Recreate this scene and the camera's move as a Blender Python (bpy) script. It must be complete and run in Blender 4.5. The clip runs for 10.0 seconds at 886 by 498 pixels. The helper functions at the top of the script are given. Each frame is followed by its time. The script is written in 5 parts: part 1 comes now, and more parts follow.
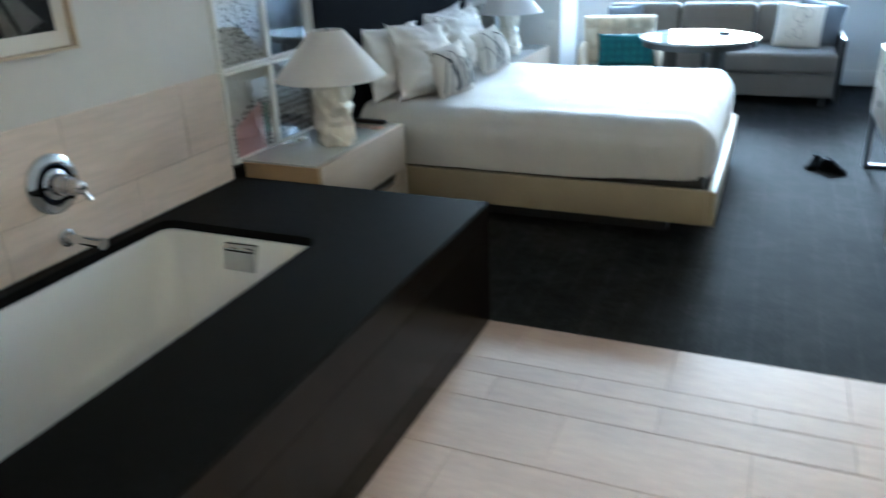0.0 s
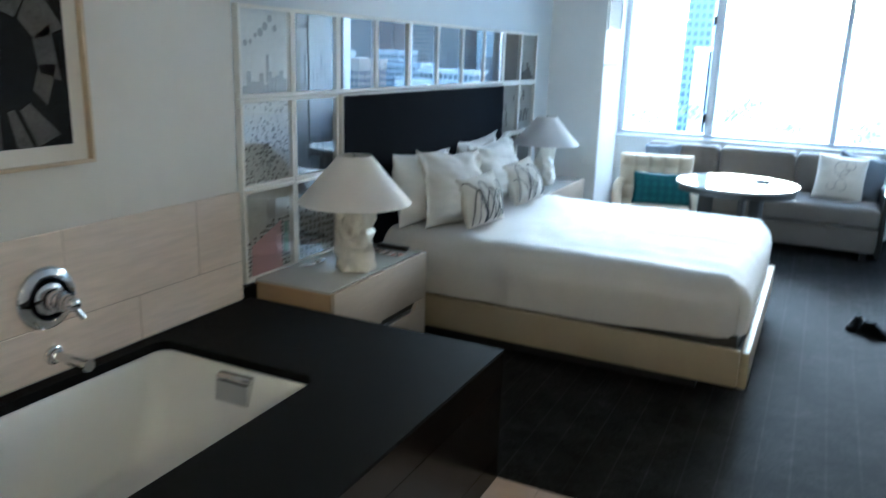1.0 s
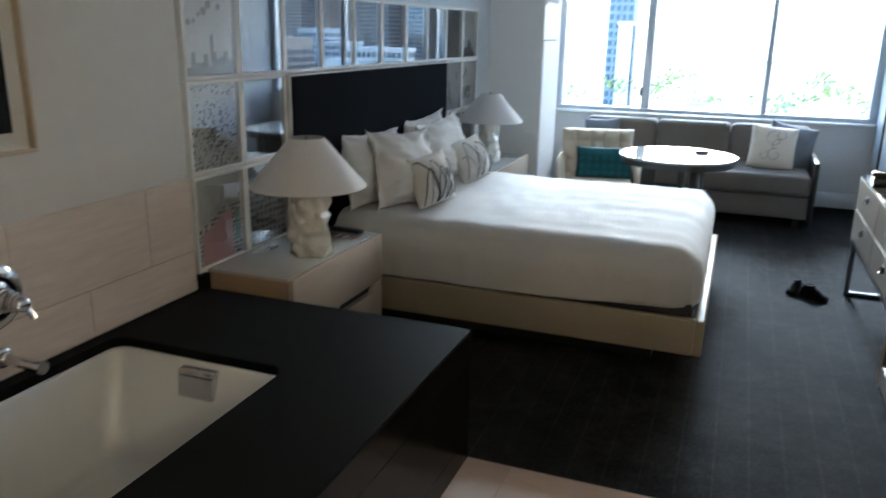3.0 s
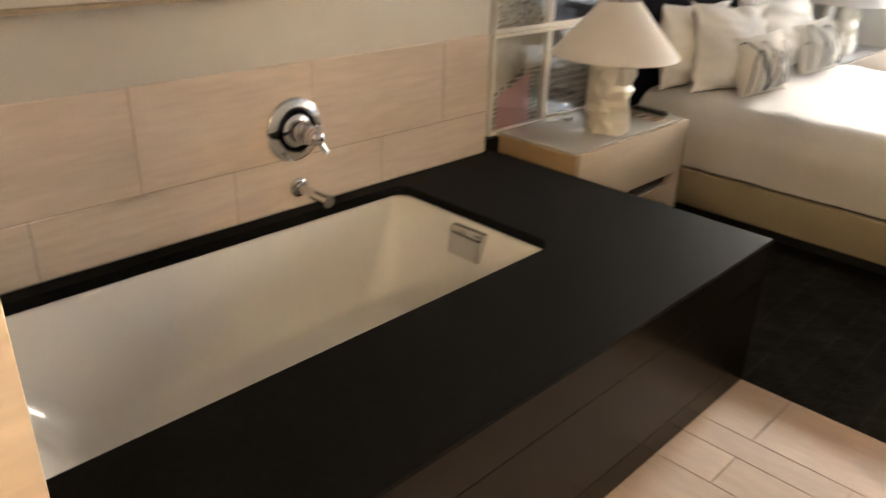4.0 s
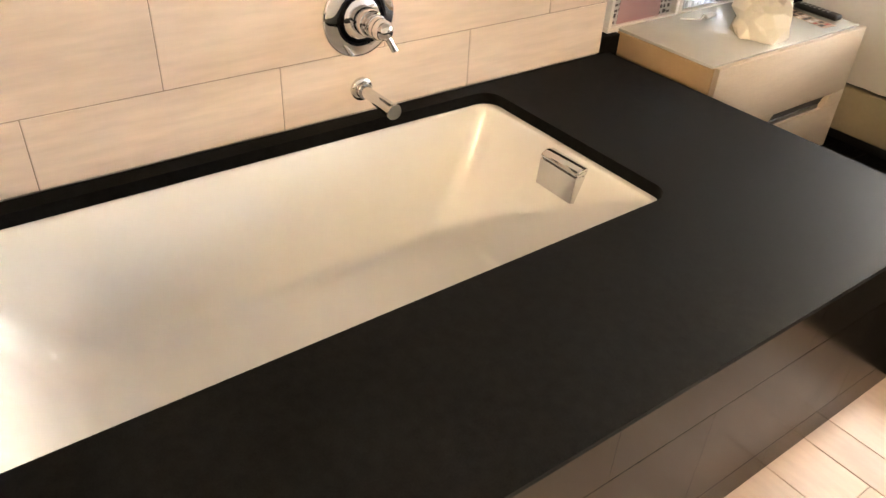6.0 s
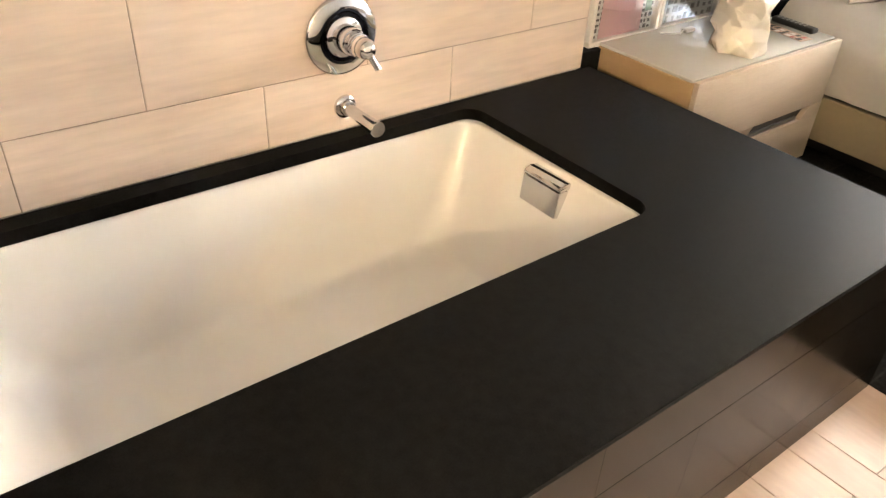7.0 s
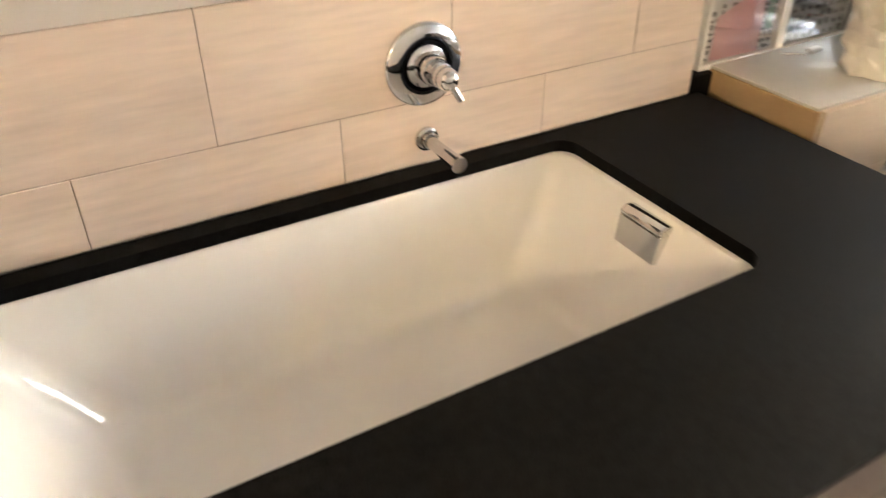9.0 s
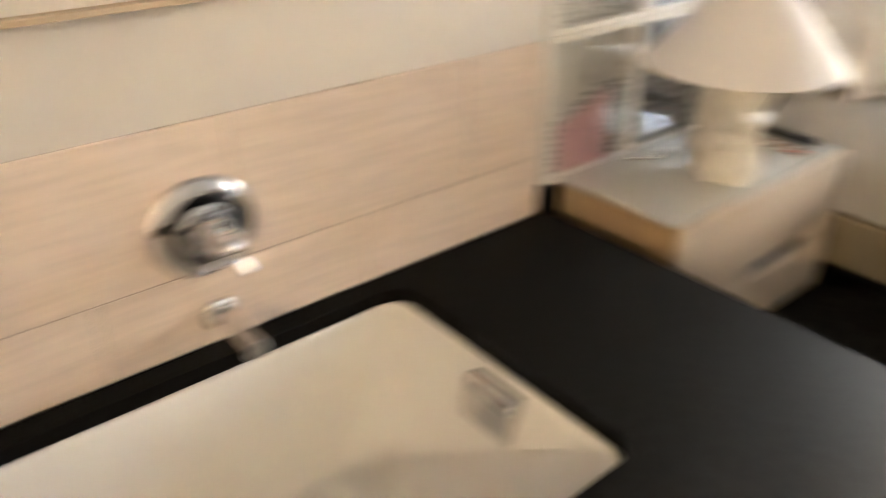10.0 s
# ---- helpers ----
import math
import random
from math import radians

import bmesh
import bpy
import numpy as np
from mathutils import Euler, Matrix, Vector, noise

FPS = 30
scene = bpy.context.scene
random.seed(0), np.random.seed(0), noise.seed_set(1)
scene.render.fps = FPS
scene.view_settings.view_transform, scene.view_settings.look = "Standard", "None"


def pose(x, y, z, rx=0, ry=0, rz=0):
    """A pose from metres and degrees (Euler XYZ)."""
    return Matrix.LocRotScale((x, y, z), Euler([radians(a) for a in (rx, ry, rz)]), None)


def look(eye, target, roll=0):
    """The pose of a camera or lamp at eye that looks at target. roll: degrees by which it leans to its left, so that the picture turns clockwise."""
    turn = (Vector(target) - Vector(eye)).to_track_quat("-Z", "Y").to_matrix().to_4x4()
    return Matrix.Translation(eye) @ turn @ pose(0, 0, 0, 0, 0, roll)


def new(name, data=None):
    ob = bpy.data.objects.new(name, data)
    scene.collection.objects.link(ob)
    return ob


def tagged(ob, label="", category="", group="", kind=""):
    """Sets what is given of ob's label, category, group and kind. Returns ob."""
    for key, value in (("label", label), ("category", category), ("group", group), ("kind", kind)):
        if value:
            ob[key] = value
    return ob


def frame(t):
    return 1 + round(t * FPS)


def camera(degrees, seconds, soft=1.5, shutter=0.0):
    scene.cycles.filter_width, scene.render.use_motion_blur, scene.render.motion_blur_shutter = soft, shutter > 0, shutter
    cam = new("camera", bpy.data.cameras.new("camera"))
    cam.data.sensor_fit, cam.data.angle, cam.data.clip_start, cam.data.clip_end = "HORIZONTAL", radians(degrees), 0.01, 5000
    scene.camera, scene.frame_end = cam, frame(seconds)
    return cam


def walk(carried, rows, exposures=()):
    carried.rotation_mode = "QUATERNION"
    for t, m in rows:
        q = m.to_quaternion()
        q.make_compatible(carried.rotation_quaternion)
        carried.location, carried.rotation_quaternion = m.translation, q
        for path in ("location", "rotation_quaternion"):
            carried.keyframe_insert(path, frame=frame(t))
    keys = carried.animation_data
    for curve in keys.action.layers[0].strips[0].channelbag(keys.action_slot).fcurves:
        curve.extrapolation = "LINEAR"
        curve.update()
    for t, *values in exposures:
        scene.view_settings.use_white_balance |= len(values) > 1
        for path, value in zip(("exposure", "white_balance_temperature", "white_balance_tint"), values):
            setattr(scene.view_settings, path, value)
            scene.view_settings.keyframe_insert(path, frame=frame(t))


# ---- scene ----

# ---- camera ----
cam = camera(60.5, 10.0, soft=1.4, shutter=0.5)
# seconds, eye, target, roll
PATH = [
    (0, (2.244, -2.787, 1.587), (1.503, -1.098, 0.814), -2.3),
    (0.2, (2.149, -2.757, 1.618), (1.341, -1.091, 0.862), -0.9),
    (0.5, (2.152, -2.68, 1.612), (1.295, -1.023, 0.891), -0.9),
    (0.8, (2.189, -2.628, 1.656), (1.322, -0.933, 1.042), 0.1),
    (1, (2.212, -2.575, 1.655), (1.365, -0.834, 1.153), 1.8),
    (1.2, (2.21, -2.559, 1.704), (1.419, -0.782, 1.242), 2.9),
    (1.5, (2.235, -2.541, 1.667), (1.49, -0.73, 1.262), 2.0),
    (2, (2.221, -2.537, 1.668), (1.583, -0.692, 1.232), 0.9),
    (2.2, (2.207, -2.546, 1.674), (1.592, -0.699, 1.217), 1.0),
    (3.3, (2.066, -2.587, 1.614), (1.276, -0.865, 0.975), 1.2),
    (3.5, (2.061, -2.544, 1.582), (1.152, -0.911, 0.869), 0.9),
    (3.7, (2.056, -2.514, 1.589), (1.014, -0.992, 0.816), 1.4),
    (4, (2.054, -2.396, 1.547), (0.79, -1.099, 0.7), 1.8),
    (4.2, (2.051, -2.331, 1.547), (0.737, -1.127, 0.64), 1.9),
    (4.5, (2.021, -2.239, 1.517), (0.693, -1.127, 0.518), 0.8),
    (4.7, (1.964, -2.176, 1.51), (0.66, -1.097, 0.443), 0.4),
    (5, (1.835, -2.094, 1.51), (0.576, -1.001, 0.405), 1.5),
    (5.5, (1.758, -2.034, 1.477), (0.497, -0.989, 0.33), 2.8),
    (6, (1.731, -2.01, 1.488), (0.431, -1.015, 0.34), 3.2),
    (6.2, (1.723, -2.02, 1.497), (0.438, -0.989, 0.363), 3.9),
    (7.3, (1.733, -2.001, 1.507), (0.431, -0.975, 0.388), 2.8),
    (8, (1.737, -1.997, 1.489), (0.382, -0.996, 0.411), 1.7),
    (8.5, (1.707, -2.007, 1.476), (0.318, -1.047, 0.405), 1.9),
    (8.8, (1.656, -1.939, 1.506), (0.253, -1.056, 0.387), 1.3),
    (9, (1.613, -1.863, 1.491), (0.161, -1.047, 0.383), -0.4),
    (9.2, (1.546, -1.789, 1.514), (0.057, -1.067, 0.391), 0.0),
    (9.5, (1.481, -1.701, 1.539), (-0.072, -1.019, 0.48), 0.8),
    (9.8, (1.437, -1.556, 1.536), (-0.139, -0.861, 0.519), -0.7),
    (10, (1.347, -1.481, 1.517), (-0.016, -0.383, 0.549), -0.5),
]
EXPOSURES = [
    (0.0, 3.8, 4650, -3), (0.6, 3.8, 4650, -3), (1.0, 3.6, 4700, -2), (1.5, 3.12, 4850, 0), (2.2, 2.76, 4950, 1),
    (3.3, 3.28, 5650, 6), (3.6, 3.65, 6250, 9), (4.2, 4.36, 7150, 12), (4.6, 4.76, 7200, 12), (5.0, 4.93, 7100, 12), (5.5, 5.03, 6900, 12), (6.0, 5.33, 6750, 12), (6.4, 5.36, 6700, 12),
    (7.3, 5.36, 6600, 11), (8.5, 5.32, 6550, 11), (9.2, 4.98, 6500, 11), (10.0, 4.80, 6450, 11),
]
walk(cam, [(t, look(eye, target, roll)) for t, eye, target, roll in PATH], EXPOSURES)

# ---- world, sun and lamps ----
world = bpy.data.worlds.new("sky")
scene.world = world
world.use_nodes = True
wn = world.node_tree.nodes
sky = wn.new("ShaderNodeTexSky")
sky.sky_type, sky.sun_disc = "NISHITA", False
sky.sun_elevation, sky.sun_rotation = radians(24), radians(-4)
sky.air_density, sky.dust_density = 1.0, 1.5
wn["Background"].inputs[1].default_value = 0.15
world.node_tree.links.new(sky.outputs[0], wn["Background"].inputs[0])

sun = bpy.data.lights.new("sun", "SUN")
sun.energy, sun.angle, sun.color = 1.0, radians(11), (0.84, 0.94, 1.0)
new("sun", sun).matrix_world = look((-2.4, 60.0, 27.7), (1.8, 0.0, 1.0))


def lamp_disc(name, place, target, power, size, colour):
    data = bpy.data.lights.new(name, "AREA")
    data.shape, data.size, data.energy, data.color = "DISK", size, power, colour
    ob = new(name, data)
    ob.matrix_world = look(place, target)
    return ob


WARM = (1.0, 0.735, 0.42)
# unseen downlight, added to warm the carpet beside the deck
ADDED_DOWNLIGHTS = [(2.20, -0.25, 0.30)]
GLOBES = [(3.26, -3.45 - 0.2 * k, 2.02) for k in range(4)]
for dx, dy, dp in ADDED_DOWNLIGHTS:
    lamp_disc("carpet_warming_bulb", (dx, dy, 2.93), (dx, dy, 0), dp, 0.042, WARM)

# ---- materials ----
MATS = {}


def mat(name, colour, rough=0.5, metal=0.0, var=0.08, scale=6.0, bump=0.0, bscale=60.0, spec=0.5, coat=0.0, emit=None, stretch=(1, 1, 1), rough_var=0.0, sheen=0.0, island=0.0):
    """A surface with variation at two scales, fine relief and, for pieces, a change of tone from piece to piece."""
    if name in MATS:
        return MATS[name]
    m = bpy.data.materials.new(name)
    MATS[name] = m
    m.use_nodes = True
    nt = m.node_tree
    n, l = nt.nodes, nt.links
    b = n["Principled BSDF"]
    b.inputs["Roughness"].default_value, b.inputs["Metallic"].default_value = rough, metal
    b.inputs["Specular IOR Level"].default_value, b.inputs["Coat Weight"].default_value = spec, coat
    if sheen:
        b.inputs["Sheen Weight"].default_value = sheen
    tc = n.new("ShaderNodeTexCoord")
    mp = n.new("ShaderNodeMapping")
    mp.inputs["Scale"].default_value = stretch
    l.new(tc.outputs["Object"], mp.inputs["Vector"])
    where = mp.outputs[0]
    if island:
        own, shift, far = n.new("ShaderNodeObjectInfo"), n.new("ShaderNodeVectorMath"), n.new("ShaderNodeMath")
        far.operation, shift.operation = "MULTIPLY", "ADD"
        far.inputs[1].default_value = 60.0
        l.new(own.outputs["Random"], far.inputs[0])
        l.new(where, shift.inputs[0]), l.new(far.outputs[0], shift.inputs[1])
        where = shift.outputs[0]
    big, small = n.new("ShaderNodeTexNoise"), n.new("ShaderNodeTexNoise")
    big.inputs["Scale"].default_value, small.inputs["Scale"].default_value = scale, scale * 9
    big.inputs["Detail"].default_value, small.inputs["Detail"].default_value = 4, 5
    l.new(where, big.inputs["Vector"]), l.new(where, small.inputs["Vector"])
    add = n.new("ShaderNodeMath")
    add.operation = "ADD"
    l.new(big.outputs[0], add.inputs[0]), l.new(small.outputs[0], add.inputs[1])
    ramp = n.new("ShaderNodeMapRange")
    ramp.inputs["From Min"].default_value, ramp.inputs["From Max"].default_value = 0.6, 1.4
    ramp.inputs["To Min"].default_value, ramp.inputs["To Max"].default_value = 1 - var, 1 + var
    l.new(add.outputs[0], ramp.inputs["Value"])
    tone = ramp.outputs[0]
    if island:
        info = n.new("ShaderNodeObjectInfo")
        r2 = n.new("ShaderNodeMapRange")
        r2.inputs["To Min"].default_value, r2.inputs["To Max"].default_value = 1 - island, 1 + island
        l.new(info.outputs["Random"], r2.inputs["Value"])
        mul = n.new("ShaderNodeMath")
        mul.operation = "MULTIPLY"
        l.new(tone, mul.inputs[0]), l.new(r2.outputs[0], mul.inputs[1])
        tone = mul.outputs[0]
    vm = n.new("ShaderNodeVectorMath")
    vm.operation = "SCALE"
    vm.inputs[0].default_value = colour[:3]
    l.new(tone, vm.inputs["Scale"])
    l.new(vm.outputs[0], b.inputs["Base Color"])
    if rough_var:
        r3 = n.new("ShaderNodeMapRange")
        r3.inputs["From Min"].default_value, r3.inputs["From Max"].default_value = 0.3, 0.7
        r3.inputs["To Min"].default_value, r3.inputs["To Max"].default_value = max(0.0, rough - rough_var), rough + rough_var
        l.new(big.outputs[0], r3.inputs["Value"]), l.new(r3.outputs[0], b.inputs["Roughness"])
    if bump:
        nz, bp = n.new("ShaderNodeTexNoise"), n.new("ShaderNodeBump")
        nz.inputs["Scale"].default_value, nz.inputs["Detail"].default_value = bscale, 4
        bp.inputs["Strength"].default_value, bp.inputs["Distance"].default_value = bump, 0.01
        l.new(mp.outputs[0], nz.inputs["Vector"])
        l.new(nz.outputs[0], bp.inputs["Height"]), l.new(bp.outputs[0], b.inputs["Normal"])
    if emit:
        b.inputs["Emission Color"].default_value = (*emit[:3], 1)
        b.inputs["Emission Strength"].default_value = emit[3]
    return m


def glass(name, tint=(1, 1, 1), gloss=1.0, ior=1.5):
    """Clear pane: what lies behind it, with a mirror image that grows with the angle."""
    if name in MATS:
        return MATS[name]
    m = bpy.data.materials.new(name)
    MATS[name] = m
    m.use_nodes = True
    n, l = m.node_tree.nodes, m.node_tree.links
    n.remove(n["Principled BSDF"])
    tr, gl, mix, fr = n.new("ShaderNodeBsdfTransparent"), n.new("ShaderNodeBsdfGlossy"), n.new("ShaderNodeMixShader"), n.new("ShaderNodeFresnel")
    tr.inputs[0].default_value = (*tint, 1)
    gl.inputs["Roughness"].default_value = 0.0
    fr.inputs[0].default_value = ior
    l.new(fr.outputs[0], mix.inputs[0]), l.new(tr.outputs[0], mix.inputs[1]), l.new(gl.outputs[0], mix.inputs[2])
    l.new(mix.outputs[0], n["Material Output"].inputs[0])
    return m


PAINT = mat("wall_paint", (0.61, 0.58, 0.54), 0.55, var=0.02, scale=1.5, bump=0.12, bscale=220)
COLUMN_PAINT = mat("column_paint", (0.78, 0.78, 0.77), 0.5, var=0.02, scale=1.5, bump=0.1, bscale=200)
BED_PAINT = mat("bed_wall_paint", (0.62, 0.65, 0.68), 0.35, var=0.03, scale=1.2, bump=0.06, bscale=120, stretch=(1, 0.3, 1))
CEIL = mat("ceiling_paint", (0.62, 0.61, 0.59), 0.7, var=0.02, bump=0.05, bscale=200)
WHITE_TRIM = mat("white_trim", (0.78, 0.78, 0.77), 0.35, var=0.02, scale=4)
TILE = mat("beige_tile", (0.69, 0.58, 0.495), 0.34, var=0.14, scale=2.0, bump=0.03, bscale=50, stretch=(1, 0.35, 3.2), island=0.045)
FLOOR_TILE = mat("floor_tile", (0.49, 0.365, 0.285), 0.6, spec=0.15, var=0.11, scale=2.6, bump=0.03, bscale=50, stretch=(0.5, 1.8, 1), island=0.04)
GROUT = mat("grout", (0.3, 0.24, 0.19), 0.9, var=0.1, scale=30)
STONE = mat("black_stone", (0.0056, 0.0055, 0.0056), 0.48, var=0.75, scale=42, bump=0.12, bscale=520, rough_var=0.05, spec=0.04)
APRON = mat("dark_polished_tile", (0.008, 0.006, 0.0045), 0.21, var=0.4, scale=5, spec=0.17, rough_var=0.04)
ENAMEL = mat("white_enamel", (0.71, 0.705, 0.69), 0.045, var=0.015, scale=3, spec=0.42)
CHROME = mat("chrome", (0.66, 0.66, 0.67), 0.04, 1.0, var=0.02, scale=20)
# near-black metal that paints a dark room reflection on the valve plate
REFLECTION_DARK = mat("dark_reflection", (0.03, 0.033, 0.045), 0.12, 1.0, var=0.1, scale=20)
LINEN = mat("white_linen", (0.545, 0.535, 0.525), 0.85, var=0.03, scale=5, bump=0.1, bscale=11, sheen=0.1)
PILLOW = mat("white_pillow_cotton", (0.76, 0.75, 0.74), 0.85, var=0.03, scale=7, bump=0.3, bscale=16, sheen=0.1)
LEATHER = mat("beige_leather", (0.30, 0.25, 0.17), 0.45, var=0.05, scale=6, bump=0.1, bscale=150)
NAVY = mat("navy_fabric", (0.0035, 0.0045, 0.008), 0.95, var=0.15, scale=30, bump=0.3, bscale=600, spec=0.08)
BLACK = mat("black_paint", (0.012, 0.012, 0.013), 0.45, var=0.1)
NS_SIDE = mat("tan_wood", (0.42, 0.29, 0.165), 0.45, var=0.06, scale=5, stretch=(1, 6, 6))
NS_FRONT = mat("greige_lacquer", (0.49, 0.41, 0.325), 0.32, var=0.08, scale=8, stretch=(1, 1, 5), bump=0.02, bscale=80)
NS_TOP = mat("pale_glass_top", (0.52, 0.52, 0.49), 0.12, var=0.03, scale=3, coat=0.3)
CERAMIC = mat("white_ceramic", (0.76, 0.73, 0.66), 0.10, var=0.02, scale=4, coat=0.5)
SHADE = mat("white_paper_shade", (0.72, 0.70, 0.70), 0.8, var=0.02, scale=4, bump=0.05, bscale=300)
GREY_FABRIC = mat("grey_sofa_fabric", (0.14, 0.122, 0.105), 0.9, var=0.08, scale=8, bump=0.3, bscale=500, sheen=0.2)
CREAM_FABRIC = mat("cream_fabric", (0.70, 0.60, 0.46), 0.85, var=0.05, scale=8, bump=0.2, bscale=300)
TEAL_FABRIC = mat("teal_fabric", (0.012, 0.10, 0.12), 0.8, var=0.25, scale=25, bump=0.2, bscale=300)
BLUE_FABRIC = mat("slate_blue_fabric", (0.15, 0.165, 0.19), 0.85, var=0.08, scale=8, bump=0.2, bscale=300)
CREAM_PIL = mat("cream_cotton", (0.70, 0.64, 0.56), 0.85, var=0.04, scale=8, bump=0.2, bscale=200)
INK = mat("ink", (0.03, 0.035, 0.05), 0.8, var=0.2)
STEEL = mat("brushed_steel", (0.35, 0.35, 0.36), 0.3, 1.0, var=0.05, scale=20)
ALU = mat("window_frame_metal", (0.55, 0.58, 0.62), 0.4, 0.1, var=0.03)
DRAWER = mat("taupe_lacquer", (0.19, 0.165, 0.14), 0.45, var=0.05, scale=7, stretch=(1, 1, 4))
WALNUT = mat("dark_wood", (0.14, 0.08, 0.045), 0.42, spec=0.2, var=0.25, scale=4, stretch=(8, 1, 8))
DARK_SIDE = mat("dark_lacquer", (0.018, 0.016, 0.015), 0.35, var=0.15)
SMOKED = mat("smoked_glass_top", (0.05, 0.05, 0.05), 0.06, var=0.05, spec=0.45)
TABLE_TOP = mat("white_glass_tabletop", (0.30, 0.34, 0.36), 0.07, var=0.02)
FRAME_WHITE = mat("white_frame_wood", (0.78, 0.76, 0.72), 0.4, var=0.03, scale=12, stretch=(1, 4, 4))
PENDANT = bpy.data.materials.new("translucent_shade")
PENDANT.use_nodes = True
pn, pl = PENDANT.node_tree.nodes, PENDANT.node_tree.links
pn.remove(pn["Principled BSDF"])
p_d, p_t, p_m = pn.new("ShaderNodeBsdfDiffuse"), pn.new("ShaderNodeBsdfTranslucent"), pn.new("ShaderNodeMixShader")
p_d.inputs[0].default_value = p_t.inputs[0].default_value = (0.85, 0.84, 0.82, 1)
p_m.inputs[0].default_value = 0.75
pl.new(p_d.outputs[0], p_m.inputs[1]), pl.new(p_t.outputs[0], p_m.inputs[2]), pl.new(p_m.outputs[0], pn["Material Output"].inputs[0])
PANE = glass("picture_glass", ior=3.1)
PHOTO_GLASS = glass("photograph_glass", ior=1.15)
WINDOW_GLASS = glass("window_glass", (0.98, 0.99, 1.0))
RELIEF = mat("grey_white_plaster", (0.56, 0.54, 0.51), 0.65, var=0.08, scale=6, stretch=(1, 0.3, 4))


def carpet_material():
    """Dark wool with a fine herringbone weave and pale pinstripes along y."""
    m = mat("dark_carpet", (0.0116, 0.0110, 0.0105), 0.95, var=0.7, scale=1.6, bump=0.0, spec=0.12)
    n, l = m.node_tree.nodes, m.node_tree.links
    b = n["Principled BSDF"]
    geo, sep = n.new("ShaderNodeNewGeometry"), n.new("ShaderNodeSeparateXYZ")
    l.new(geo.outputs["Position"], sep.inputs[0])

    def math(op, a, bb):
        q = n.new("ShaderNodeMath")
        q.operation = op
        for k, v in enumerate((a, bb)):
            if v is not None:
                if isinstance(v, (int, float)):
                    q.inputs[k].default_value = v
                else:
                    l.new(v, q.inputs[k])
        return q.outputs[0]

    x, y = sep.outputs[0], sep.outputs[1]
    stripe = math("LESS_THAN", math("ABSOLUTE", math("SUBTRACT", math("FRACT", math("DIVIDE", math("ADD", x, 10.006), 0.133), None), 0.5), None), 0.026)
    zig = math("PINGPONG", math("MULTIPLY", x, 1.0), 0.012)
    weave = math("GREATER_THAN", math("FRACT", math("MULTIPLY", math("ADD", y, zig), 105.0), None), 0.5)
    tuft, patch = n.new("ShaderNodeTexNoise"), n.new("ShaderNodeTexNoise")
    tuft.inputs["Scale"].default_value, tuft.inputs["Detail"].default_value = 70.0, 3
    patch.inputs["Scale"].default_value, patch.inputs["Detail"].default_value = 5.0, 6
    l.new(geo.outputs["Position"], tuft.inputs["Vector"]), l.new(geo.outputs["Position"], patch.inputs["Vector"])
    fleck = math("ADD", math("MULTIPLY", math("SUBTRACT", tuft.outputs[0], 0.5), 3.2), math("MULTIPLY", math("SUBTRACT", patch.outputs[0], 0.5), 1.6))
    old = b.inputs["Base Color"].links[0].from_socket
    s1 = n.new("ShaderNodeVectorMath")
    s1.operation = "SCALE"
    l.new(old, s1.inputs[0])
    l.new(math("MAXIMUM", 0.12, math("ADD", math("ADD", fleck, math("MULTIPLY", weave, 1.1)), math("ADD", 0.6, math("MULTIPLY", stripe, 0.9)))), s1.inputs["Scale"])
    l.new(s1.outputs[0], b.inputs["Base Color"])
    bp = n.new("ShaderNodeBump")
    bp.inputs["Strength"].default_value, bp.inputs["Distance"].default_value = 0.5, 0.004
    l.new(weave, bp.inputs["Height"]), l.new(bp.outputs[0], b.inputs["Normal"])
    return m


CARPET = carpet_material()

# ---- mesh helpers ----
def mesh_of(name, bm, material, smooth=40):
    me = bpy.data.meshes.new(name)
    bmesh.ops.recalc_face_normals(bm, faces=bm.faces)
    bm.to_mesh(me)
    bm.free()
    me.materials.append(material)
    if smooth:
        me.polygons.foreach_set("use_smooth", [True] * len(me.polygons))
        me.set_sharp_from_angle(angle=radians(smooth))
    return me


def part(name, bm, material, parent=None, label="", smooth=40):
    ob = new(name, mesh_of(name, bm, material, smooth))
    if parent:
        ob.parent = parent
    return tagged(ob, label)


def thing(name, place, label, category, group="", turn=0):
    ob = new(name)
    ob.empty_display_size = 0.1
    ob.matrix_world = pose(*place, 0, 0, turn)
    return tagged(ob, label, category, group)


def box(x0, y0, z0, x1, y1, z1, bevel=0.0, seg=2, bm=None):
    bm = bm or bmesh.new()
    made = bmesh.ops.create_cube(bm, size=1.0)["verts"]
    for v in made:
        v.co = Vector(((x0 + x1) / 2 + v.co.x * (x1 - x0), (y0 + y1) / 2 + v.co.y * (y1 - y0), (z0 + z1) / 2 + v.co.z * (z1 - z0)))
    if bevel:
        edges = list({e for v in made for e in v.link_edges})
        bmesh.ops.bevel(bm, geom=edges, offset=bevel, segments=seg, affect="EDGES", profile=0.5)
    return bm


